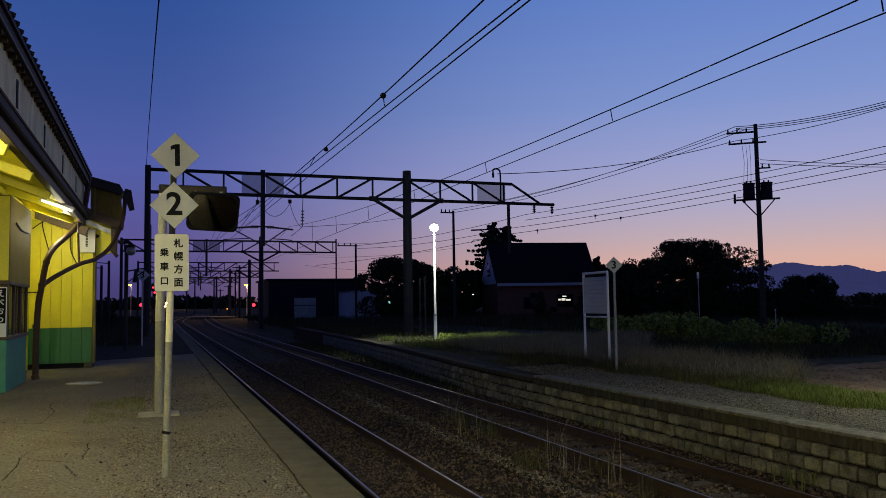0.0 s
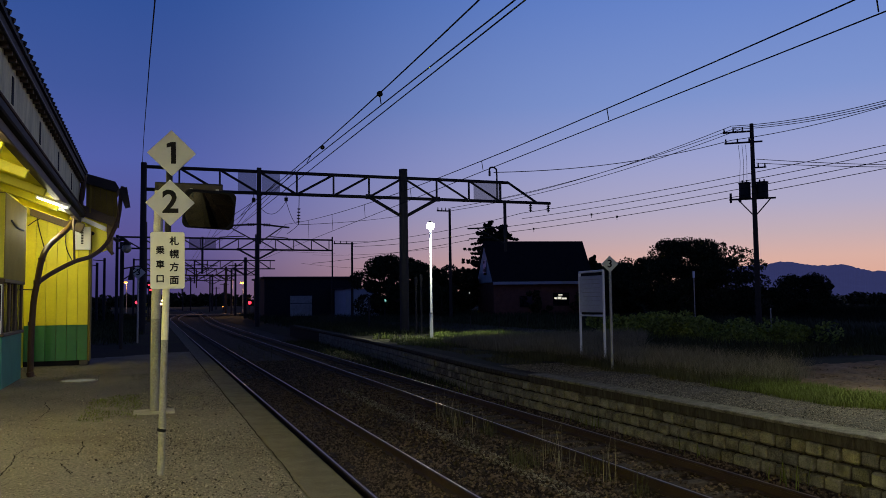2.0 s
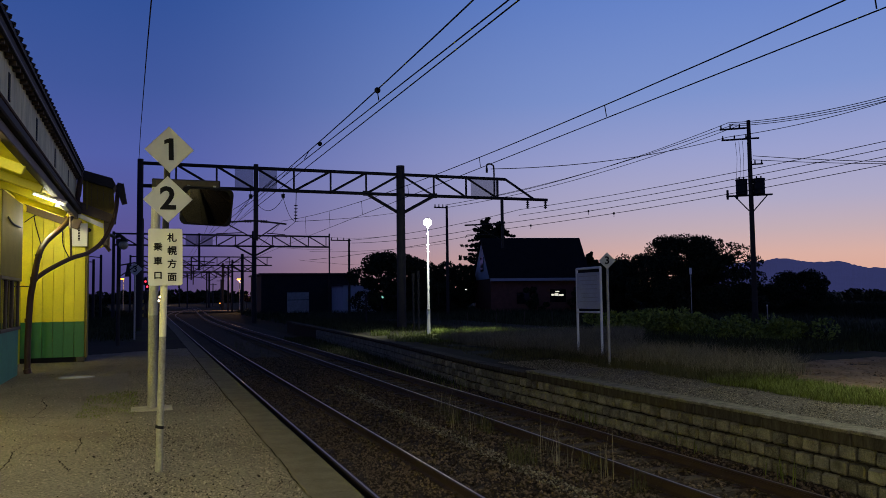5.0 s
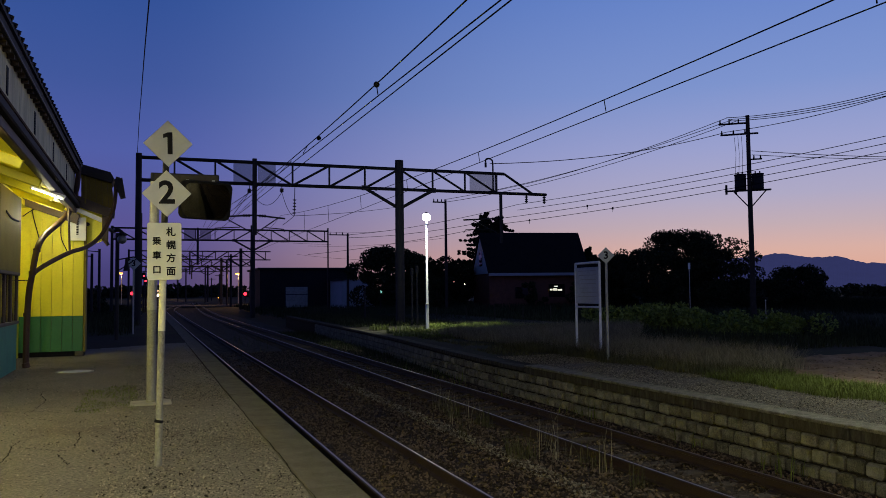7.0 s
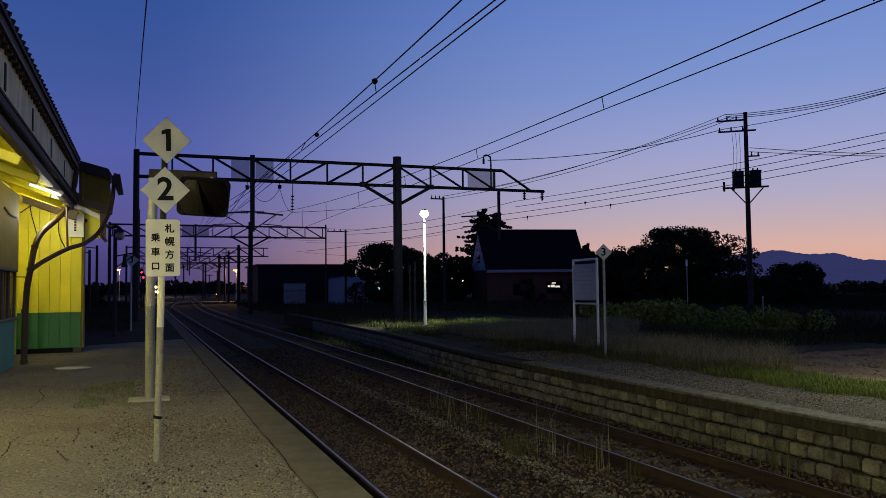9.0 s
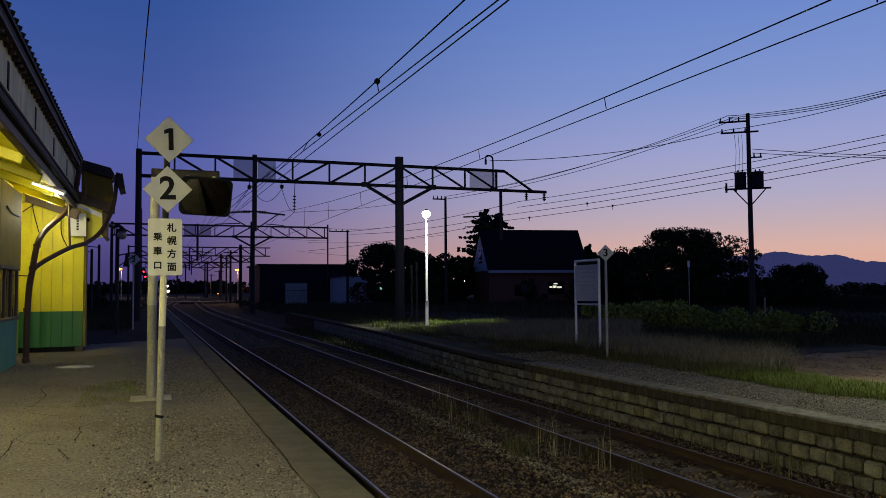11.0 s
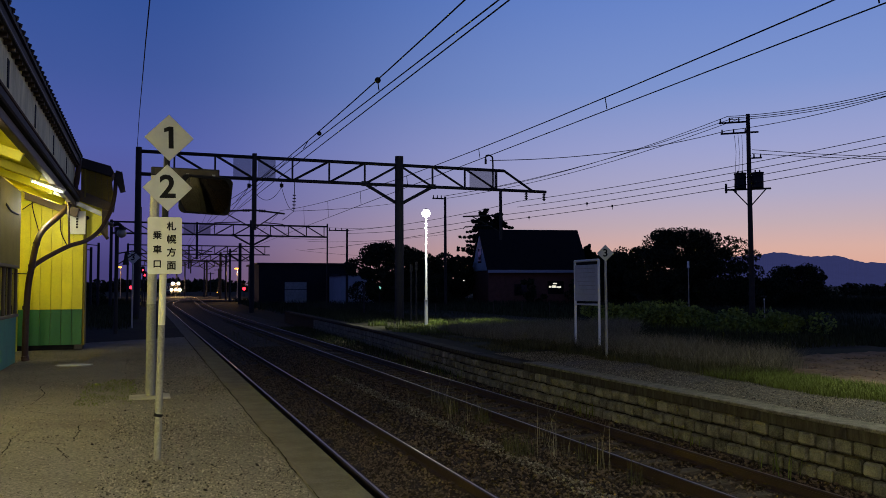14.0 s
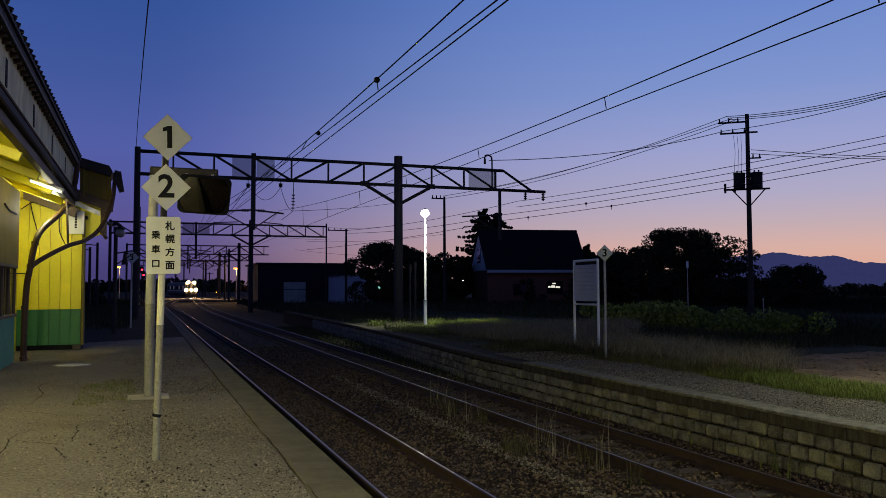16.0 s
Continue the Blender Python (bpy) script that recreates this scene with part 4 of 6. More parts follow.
def build_pipes():
    t = thing("drain_pipe", (-2.3, 18.3, 0), "brown branching drain pipe running down from the canopy gutter", "drain pipe")
    o = Vector((-2.3, 18.3, 0))
    main = [(-2.32, 18.35, -0.00), (-2.31, 18.30, 0.84), (-2.28, 18.30, 1.54), (-2.23, 18.30, 1.90), (-2.18, 18.60, 2.45), (-2.09, 19.00, 2.78), (-1.81, 19.60, 3.18), (-1.67, 20.20, 3.50), (-1.60, 20.50, 3.84), (-1.55, 20.60, 4.33), (-1.54, 20.60, 4.61)]
    part("downpipe", tube([Vector(p) - o for p in smooth_line(main, 6)], 0.062, 12), "pipe", t, "brown painted metal downpipe", smooth=True)
    br = [(-2.23, 18.30, 1.94), (-2.00, 18.80, 2.17), (-1.63, 19.60, 2.46), (-1.32, 20.30, 2.63), (-1.04, 20.80, 2.94), (-0.83, 21.00, 3.42), (-0.75, 21.05, 3.78), (-0.72, 21.10, 4.22), (-0.68, 21.10, 4.43)]
    part("branch_pipe", tube([Vector(p) - o for p in smooth_line(br, 6)], 0.05, 12), "pipe", t, smooth=True)
    for p in ((-2.31, 18.30, 1.10), (-2.22, 18.30, 1.96), (-2.18, 18.60, 2.45)):
        c = Vector(p) - o
        part("pipe_joint", tube([c - Vector((0, 0, 0.04)), c + Vector((0, 0, 0.04))], 0.072, 12), "pipe", t)
    part("stay", tube([Vector((-2.52, 18.30, 1.81)) - o, Vector((-2.24, 18.30, 1.80)) - o], 0.012, 6), "steel", t)
    part("hanger", tube([Vector((-1.67, 19.60, 3.53)) - o, Vector((-1.63, 19.60, 2.49)) - o], 0.025, 6), "brown", t)
    part("foot_shoe", tube([(0, 0, 0), (-0.02, 0, 0.1)], 0.075, 12), "pipe", t)


build_pipes()


def build_wall_sign():
    a, b = (-1.79, 21.10, 3.40), (-1.40, 21.10, 2.83)
    t = thing("wall_sign", ((a[0] + b[0]) / 2, 21.16, (a[2] + b[2]) / 2), "white sign with small dark writing on the yellow wall", "sign")
    w, h = b[0] - a[0], a[2] - b[2]
    part("plate", box(-w / 2, w / 2, -0.03, 0.03, -h / 2, h / 2, 0.006), "white", t)
    for k in range(9):
        part("writing", box(-0.02, 0.03, -0.034, -0.0305, h * 0.32 - k * h * 0.068 - 0.014, h * 0.32 - k * h * 0.068 + 0.014), "black", t)


build_wall_sign()


def build_cables():
    o = Vector((-2.3, 21.1, 2))
    for k, ln in enumerate(([(-2.80, 21.20, 3.40), (-2.59, 21.20, 3.56), (-2.40, 21.20, 3.58), (-1.96, 21.20, 3.46)], [(-2.58, 21.20, 3.75), (-2.58, 21.20, 3.45), (-2.42, 21.20, 2.81)], [(-1.95, 21.20, 3.49), (-1.96, 21.20, 2.93), (-1.82, 21.20, 2.57)])):
        t = tagged(part("wall_cable", tube(smooth_line(ln, 5), 0.012, 5), "steel"), "thin dark cable on the yellow boards", "cable", "wall cables")
    t = tagged(part("wall_cable", tube(smooth_line([(-2.42, 16.28, 3.05), (-2.42, 16.88, 2.98), (-2.42, 17.74, 2.99)], 5), 0.02, 5), "steel"), "dark cable on the bay head", "cable", "wall cables")


build_cables()


def build_camera_dome():
    a = Vector((-0.65, 24.00, 3.26)); w = Vector((-1.05, 24.00, 3.13))
    t = thing("platform_lamp", tuple(a), "unlit glass globe lamp on a dark bracket from the canopy end", "lamp")
    part("arm", tube(smooth_line([(-0.75, -2.6, 0.0), (-0.3, -1.0, 0.0), (-0.25, 0, 0.02), (-0.1, 0, 0.06), (0, 0, 0.0)], 6), 0.05, 10), "steel", t)
    part("hood", tube([(0, 0, 0.02), (0, 0, -0.1)], 0.05, 14, 0.13), "steel", t)
    part("globe", ball((0, 0, -0.2), 0.13, 3), "galv", t, "pale glass globe", smooth=True)


build_camera_dome()


def build_bell_post():
    t = thing("platform_post", (-0.9, 28.2, 0), "dark post with a bracket and a hanging bell-shaped speaker", "post")
    part("post", tube([(0, 0, 0), (0, 0, 3.55)], 0.065, 12), "steel", t)
    part("bracket", tube([(0, 0, 2.65), (0.5, 0, 2.75), (0.78, 0, 2.62)], 0.025, 6), "steel", t)
    part("brace", tube([(0.05, 0, 2.3), (0.62, 0, 2.7)], 0.02, 6), "steel", t)
    part("bell", tube([(0.29, 0, 2.7), (0.29, 0, 2.5), (0.29, 0, 2.4), (0.29, 0, 2.28)], 0.04, 14, 0.11), "steel", t)


build_bell_post()

# ---- overhead line ----
GROUND = -1.2


def build_gantry(Y, x_left, x_col, x_end, z_top, z_bot, drops, label, braces=True, w=0.09, step=2.005, netted=(), tip=None):
    t = thing("catenary_gantry", (x_left, Y, GROUND), label, "gantry", group="catenary gantries")
    o = Vector((x_left, Y, GROUND))
    P = lambda x, z, dy=0.0: Vector((x, Y + dy, z)) - o
    part("column", tube([P(x_left, GROUND), P(x_left, z_top + 0.2)], 0.17, 14, 0.145), "steel", t, "dark round column")
    part("column", tube([P(x_col, GROUND), P(x_col, z_top + 0.5)], 0.27, 14, 0.24), "steel", t, "dark round column")
    part("top_chord", beam(P(x_left, z_top), P(x_end, z_top), 0.13), "steel", t)
    part("bottom_chord", beam(P(x_left, z_bot), P(tip or x_end, z_bot), 0.13), "steel", t)
    n0 = math.ceil((x_left - x_col) / step)
    n1 = round((x_end - x_col) / step)
    split = x_col - step * 3
    for k in range(n0, n1 + 1):
        x = x_col + k * step
        part("upright", beam(P(x, z_bot), P(x, z_top), w), "steel", t)
        if k < n1:
            xa, xb = x, x + step
            if split - 0.1 <= xa < x_col - 0.1:
                part("diagonal", beam(P(xa, z_bot), P(xb, z_top), w), "steel", t)
            else:
                part("diagonal", beam(P(xa, z_top), P(xb, z_bot), w), "steel", t)
    if tip:
        part("diagonal", beam(P(x_end, z_top), P(tip - 0.9, z_bot), w * 1.2), "steel", t)
        for dx in (0.15, 1.35):
            part("insulator", tube([P(tip - dx, z_bot), P(tip - dx, z_bot - 0.55)], 0.05, 8), "steel", t)
            for q in range(3):
                part("shed", tube([P(tip - dx, z_bot - 0.15 - 0.14 * q), P(tip - dx, z_bot - 0.2 - 0.14 * q)], 0.10, 10), "steel", t)
    if braces:
        for sx in (-1, 1):
            part("knee_brace", beam(P(x_col + sx * step, z_bot), P(x_col, z_bot - 1.1), 0.13), "steel", t)
            part("gusset", box(x_col + sx * step - 0.18 - o.x, x_col + sx * step + 0.18 - o.x, -0.06, 0.06, z_bot - 0.12 - o.z, z_bot + 0.15 - o.z), "steel", t)
    for xd, za, zb in drops:
        part("drop_post", beam(P(xd, za), P(xd, zb), 0.22 if xd < 10 else 0.14), "steel", t)
    for xa, xb in netted:
        part("screen", box(xa - o.x, xb - o.x, 0.08, 0.10, z_bot + 0.08 - o.z, z_top - 0.05 - o.z), "net", t, "grey translucent-looking screen panel")
    return t


build_gantry(42, -0.38, 13.35, 19.9, 8.40, 7.25, [(5.33, 8.6, 4.55), (19.65, 7.25, 4.3)], "dark steel lattice gantry spanning the tracks", netted=[(4.25, 5.2), (5.5, 6.45), (17.7, 19.5)], tip=22.7)
build_gantry(88, -3.3, 11.0, 19.4, 8.45, 7.26, [(5.2, 8.6, 4.6), (19.4, 8.8, -1.1)], "farther dark steel lattice gantry", netted=[(3.8, 5.0), (5.4, 6.6)])
build_gantry(132, -2.5, 14.6, 19.4, 8.35, 6.98, [(6.6, 8.4, 4.6)], "distant dark steel lattice gantry", w=0.12)
build_gantry(172, -1.5, 15.0, 21.0, 8.6, 7.3, [(9.0, 8.4, 4.6)], "distant dark steel lattice gantry beyond the crossing", w=0.14)
build_gantry(225, -2.0, 16.0, 22.0, 8.9, 7.6, [(8.0, 8.4, 4.6)], "distant dark steel lattice gantry beyond the crossing", w=0.16)


def build_cantilever(x, Y, z, side, L):
    t = thing("cantilever_arm", (x, Y, z), "hinged catenary bracket with insulators on a drop post", "catenary bracket", group="catenary brackets")
    s = side
    part("tube", tube([(0, 0, 0.9), (s * L, 0, 0.75)], 0.045, 8), "steel", t)
    part("tie", tube([(0, 0, -0.1), (s * L * 0.75, 0, 0.75)], 0.03, 8), "steel", t)
    part("registration_arm", tube([(s * L * 0.35, 0, 0.25), (s * L * 0.95, 0, 0.18), (s * L * 1.0, 0, 0.02)], 0.025, 8), "steel", t)
    for q in range(3):
        part("insulator", tube([(s * (0.25 + 0.13 * q), 0, 0.87), (s * (0.32 + 0.13 * q), 0, 0.86)], 0.08, 10), "steel", t)


for Y, x, z in ((42, 5.33, 4.7), (88, 5.2, 4.7), (132, 6.6, 4.8)):
    build_cantilever(x, Y, z, -1, 2.1)
    build_cantilever(x, Y, z, 1, 1.6)
build_cantilever(19.65, 42, 4.85, -1, 2.4)


def wire(name, pts, r, label, group):
    return tagged(part(name, tube(pts, r, 5), "black"), label, "wire", group)


def span(a, b, sag, n=14, k0=0, k1=None):
    """A sagging line from a to b, run on before a and past b where k0 and k1 say so."""
    a, b = Vector(a), Vector(b)
    out = []
    for k in range(k0, (n if k1 is None else k1) + 1):
        f = k / n
        out.append(a + (b - a) * f - Vector((0, 0, sag * 4 * f * (1 - f))))
    return out


# contact and messenger wires of both tracks
ca, cb = Vector((3.12, 6.33, 4.24)), Vector((2.89, 16.14, 4.24))
slope = (cb.x - ca.x) / (cb.y - ca.y)
C1A, C1B = ca.x + slope * (-20 - ca.y), ca.x + slope * (42 - ca.y)
for cx0, cx1, cz, mx, mz, far in ((C1A, C1B, 4.24, 3.0, 4.41, 3.0), (6.75, 6.75, 4.27, 6.72, 4.47, 7.3)):
    wire("contact_wire", [(cx0, -20, cz), (cx1, 42, cz), (far, 88, cz + 0.1), (far + 2.5, 132, cz + 0.2)], 0.0085, "black overhead contact wire", "overhead wires")
    pts = [(mx, y, mz + 1.15 * ((y - 11) / 31) ** 2) for y in range(-20, 43, 2)] + [(mx + (far - mx) * (y - 42) / 46, y, mz + 0.1 + 1.05 * ((y - 65) / 23) ** 2) for y in range(44, 89, 4)]
    wire("messenger_wire", pts, 0.0095, "black overhead messenger wire", "overhead wires")
    for y in (5.6, 10.5, 15.5, 20.5, 25.5, 30.5, 35.5):
        z = mz + 1.15 * ((y - 11) / 31) ** 2
        x = cx0 - (cx0 - cx1) * (y + 20) / 62
        wire("dropper", [(mx, y, z), (x, y, cz + 0.02)], 0.008, "short dropper between overhead wires", "droppers")
a, b = Vector((3.21, 6.30, 4.24)), Vector((3.11, 16.45, 4.24))
d = (b - a) / (b.y - a.y)
wire("contact_wire", [a - d * 26, a, b, b + d * 22], 0.0085, "black overhead contact wire", "overhead wires")
for p in ((3.00, 10.49, 4.40), (3.00, 14.43, 4.38)):
    tagged(part("wire_clamp", ball(p, 0.045, 2), "black", smooth=True), "round black clamp on the overhead wire", "clamp", "wire clamps")

# signal cable past the platform side
wire("service_wire", [(0.02, 14.00, 6.74), (-0.08, 20.00, 7.42), (-0.32, 34.00, 8.48), (-0.46, 42.00, 8.50)], 0.014, "thin black wire to the gantry column", "service wires")


tagged(part("kerb", box(16.9, 17.1, 32.6, 38.5, -0.5, -0.27, 0.01), "cap"), "pale concrete kerb at the back of the far platform", "kerb", kind="structure")


def build_hook():
    t = thing("feeder_hook", (19.16, 42, 7.25), "curved feeder bracket on the gantry", "bracket")
    part("hook", tube(smooth_line([(0, 0, 0), (0, 0, 1.7), (-0.1, 0, 1.98), (-0.3, 0, 2.03), (-0.45, 0, 1.95), (-0.46, 0, 1.75)], 5), 0.05, 8), "steel", t)
    part("insulator", tube([(-0.46, 0, 1.78), (-0.46, 0, 1.5)], 0.07, 8), "steel", t)


build_hook()


def build_utility_pole(at, h, label, arms, box_at=None, r=0.17, boxes=2, rz=-38):
    t = thing("utility_pole", at, label, "utility pole", group="utility poles", rz=rz)
    part("pole", tube([(0, 0, 0), (0, 0, h)], r * 1.2, 14, r * 0.8), "wood", t, "dark round pole")
    for z, x0, x1 in arms:
        part("crossarm", box(x0, x1, -0.06, 0.06, z - 0.06, z + 0.06, 0.01), "steel", t)
        n = 3
        for k in range(n):
            x = x0 + 0.1 + k * (x1 - x0 - 0.2) / n
            part("insulator", tube([(x, 0, z + 0.05), (x, 0, z + 0.32)], 0.065, 8, 0.04), "steel", t)
    if box_at:
        z = box_at
        part("platform_beam", box(-1.7, 1.45, -0.1, 0.1, z - 0.12, z, 0.01), "steel", t)
        for s in (-0.62, 0.56)[:boxes]:
            c = part("transformer", tube([(s, 0, z), (s, 0, z + 1.05)], 0.40, 14), "steel", t, "dark transformer can")
            part("lid", tube([(0, 0, 0), (0, 0, 0.08)], 0.44, 14), "steel", c).matrix_basis = pose(s, 0, z + 1.05)
            for q in (-0.15, 0.15):
                part("bushing", tube([(0, 0, 0), (0, 0, 0.22)], 0.05, 8), "steel", c).matrix_basis = pose(s + q, 0, z + 1.1)
        for q in (-0.95, -0.7, -0.45):
            part("jumper_wire", tube([(q, 0.05, h - 1.5), (q * 0.9, 0.1, (h + z) / 2), (q, 0, z + 1.2)], 0.014, 5), "black", t)
        part("side_arm", box(-0.1, 0.9, -0.05, 0.05, z + 2.15, z + 2.25, 0.01), "steel", t)
        for q in (0.35, 0.8):
            part("insulator", tube([(q, 0, z + 2.25), (q, 0, z + 2.5)], 0.06, 8, 0.04), "steel", t)
        for s in (-1, 1):
            part("stay", beam((s * 1.1, 0, z - 0.1), (s * 0.15, 0, z - 1.2), 0.06), "steel", t)
        for q in (-1.6, -0.95):
            part("insulator", tube([(q, 0, z - 0.3), (q, 0, z + 0.4)], 0.08, 8), "steel", t)
    return t


build_utility_pole((41.0, 45, -0.8), 14.85, "tall dark utility pole with transformers and crossarms", [(14.3, -2.0, 0.1), (13.5, -1.9, 0.7)], 9.4)
build_utility_pole((26.9, 70, -0.8), 11.0, "dark utility pole with a short crossarm", [(10.8, -1.3, 0.1)], None, 0.14, rz=0)
build_utility_pole((22.2, 90, -0.8), 9.2, "dark leaning utility pole by the sheds", [(9.0, -2.2, 0.2)], None, 0.14, rz=0)

pole_top = Vector((39.6, 45.6, 13.9))
for k in range(3):
    wire("power_line", span((39.61 - 0.01 * k, 33.00, 12.65 - 0.135 * k), pole_top + Vector((0.5 * k, 0.4 * k, 0)), 0.25, k0=-7), 0.024, "thin power line between utility poles", "power lines")
for a, b, s in (((39.12, 45.00, 13.73), (31.10, 69.00, 11.04), 0.5), ((39.62, 45.00, 13.64), (26.78, 70.00, 10.26), 0.6), ((40.02, 45.00, 13.58), (27.07, 70.00, 10.05), 0.7),
                ((18.97, 42.00, 8.98), (38.63, 44.50, 12.57), 0.5), ((38.63, 44.50, 12.57), (43.19, 36.00, 13.30), 0.2),
                ((43.01, 36.00, 10.81), (32.63, 66.00, 9.53), 0.25), ((42.98, 36.00, 10.34), (32.62, 66.00, 9.00), 0.25), ((42.94, 36.00, 9.83), (31.14, 66.00, 8.22), 0.25), ((42.90, 36.00, 9.33), (31.13, 66.00, 7.69), 0.25),
                ((32.63, 66.00, 9.53), (22.36, 90.00, 8.23), 0.4), ((31.14, 66.00, 8.22), (22.36, 90.00, 7.89), 0.4), ((31.13, 66.00, 7.69), (19.47, 100.00, 6.37), 0.3),
                ((41.29, 45.00, 11.45), (47.69, 40.00, 10.52), 0.05), ((41.28, 45.00, 11.16), (47.68, 40.00, 10.36), 0.05)):
    # those that leave the view run on to poles out of sight
    before = -8 if a[1] == 36.00 else 0
    past = 14 + (14 if b[1] in (36.00, 40.00) else 0)
    wire("power_line", span(a, b, s, k0=before, k1=past), 0.024, "thin power line between utility poles", "power lines")


def build_line_spacer(a, b, f, drop, w=0.075):
    """A small hanging coupler on a power line."""
    p = Vector(a).lerp(Vector(b), f) - Vector((0, 0, f * (1 - f)))
    t = thing("line_coupler", p, "small dark coupler hanging on a power line", "insulator", group="line couplers")
    part("rod", tube([(0, 0, 0.05), (0, 0, -drop)], 0.02, 6), "black", t)
    part("bead", tube([(0, 0, 0.09), (0, 0, -0.09)], w, 8), "black", t)


build_line_spacer((42.94, 36.00, 9.83), (31.14, 66.00, 8.22), 0.70, 0.3)
build_line_spacer((42.90, 36.00, 9.33), (31.13, 66.00, 7.69), 0.90, 0.3)
build_line_spacer((42.90, 36.00, 9.33), (31.13, 66.00, 7.69), 0.62, 0.3)
build_line_spacer((42.94, 36.00, 9.83), (31.14, 66.00, 7.69 + 0.53), -0.05, 0.45, 0.12)


def build_insulator_string(a, b, label):
    t = thing("insulator_string", a, label, "insulator", group="insulator strings")
    d = Vector(b) - Vector(a)
    part("rod", tube([(0, 0, 0), d], 0.02, 6), "steel", t)
    for k in range(5):
        q = d * (0.45 + 0.11 * k)
        part("shed", tube([q, q + Vector((0, 0, -0.05))], 0.11, 10, 0.06), "steel", t)


build_insulator_string((7.46, 42.00, 7.20), (7.42, 42.00, 5.61), "hanging insulator string under the gantry beam")
build_insulator_string((5.06, 42.00, 7.16), (5.06, 42.00, 6.76), "short insulator under the gantry beam")
build_insulator_string((6.76, 42.00, 7.21), (6.76, 42.00, 6.87), "short insulator under the gantry beam")
for a, b, s in (((6.76, 42.00, 6.87), (5.42, 42.00, 6.47), 0.5), ((6.76, 42.00, 6.87), (7.42, 42.00, 5.61), 0.3), ((7.42, 42.00, 5.61), (19.04, 60.00, 8.31), 0.1),
                ((5.06, 42.00, 6.82), (4.02, 42.00, 5.31), 0.05), ((5.06, 42.00, 6.82), (5.46, 36.00, 7.09), 0.05), ((5.89, 34.00, 7.23), (8.23, 86.00, 9.18), 0.1),
                ((7.42, 42.00, 5.61), (6.81, 42.00, 5.11), 0.02), ((11.47, 88.00, 7.34), (19.74, 88.00, 6.95), 0.1), ((19.42, 88.00, 8.38), (22.18, 70.00, 7.31), 0.2),
                ((17.53, 90.00, 6.86), (26.72, 70.00, 6.56), 0.3), ((18.01, 100.00, 6.37), (25.31, 80.00, 4.81), 0.2)):
    wire("feeder_wire", span(a, b, s), 0.014, "thin dark feeder wire by the gantry", "feeder wires")

# ---- beyond the tracks ----


def build_tree(at, h, r, label, seed, n=5000, size=0.16, wide=1.0, clumps=26, base=0.28):
    rng = np.random.default_rng(seed)
    t = thing("tree", at, label, "tree", group="trees")
    part("trunk", tube([(0, 0, 0), (0.1, 0, h * 0.35), (0.05, 0.1, h * 0.7)], 0.035 * h, 8, 0.012 * h), "bark", t)
    cs, rs = [], []
    for k in range(clumps):
        a, q = rng.uniform(0, 6.28), math.sqrt(rng.uniform(0, 1))
        z = h * (base + (0.97 - base) * rng.uniform(0, 1))
        f = math.sin(math.pi * min(1, max(0.12, (z / h - base * 0.6) / (1.06 - base * 0.6)))) ** 0.6
        c = (q * r * wide * f * math.cos(a), q * r * f * math.sin(a), z)
        cs.append(c); rs.append(r * rng.uniform(0.16, 0.34) * (0.62 if clumps > 100 else 1))
        if k % 3 == 0:
            part("limb", tube([(0.05, 0, h * 0.3), (c[0] * 0.5, c[1] * 0.5, (h * 0.35 + c[2]) / 2), c], 0.012 * h, 6, 0.004 * h), "bark", t)
    leaves("crown", cs, rs, n, size, "leaf", t, seed)
    return t


build_tree((47.0, 60, -0.8), 7.3, 5.9, "broad dark tree against the afterglow", 21, 60000, 0.105, 1.12, 190, 0.08)
build_tree((37.6, 73, -0.8), 3.3, 1.5, "dark shrub before the house wall", 36, 1800, 0.13, 1.0, 16, 0.1)
build_tree((43.6, 73, -0.8), 3.2, 1.9, "dark shrub before the house wall", 37, 2200, 0.13, 1.0, 16, 0.1)
build_tree((23.5, 78, -0.8), 6.6, 4.2, "round dark tree behind the gantry column", 23, 26000, 0.13, 1.1, 34, 0.15)
build_tree((29.5, 82, -0.8), 6.2, 3.6, "dark bushy tree by the lamp post", 24, 20000, 0.13, 1.1, 28, 0.15)
build_tree((33.0, 84, -0.8), 5.4, 3.0, "low dark bushy tree by the house", 25, 20000, 0.13, 1.1, 24, 0.15)
build_tree((26.6, 72, -0.8), 4.6, 2.2, "low dark shrub tree", 26, 7000, 0.10, 1.1, 20, 0.12)
build_tree((52, 68, -0.8), 5.0, 3.5, "dark tree beside the house", 27, 10000, 0.11, 1.2, 24, 0.15)
build_tree((44.4, 69, -0.8), 5.3, 2.4, "dark bushy tree beside the house", 65, 20000, 0.15, 1.1, 60, 0.05)
build_tree((47.6, 72, -0.8), 5.9, 2.6, "dark bushy tree beside the house", 66, 20000, 0.15, 1.1, 60, 0.05)
build_tree((66.3, 66, -0.8), 4.25, 3.1, "low dark tree before the mountains", 28, 16000, 0.11, 1.0, 60, 0.05)
build_tree((56, 62, -0.8), 2.9, 3.2, "low dark thicket under the pole", 30, 8000, 0.12, 1.4, 26, 0.1)


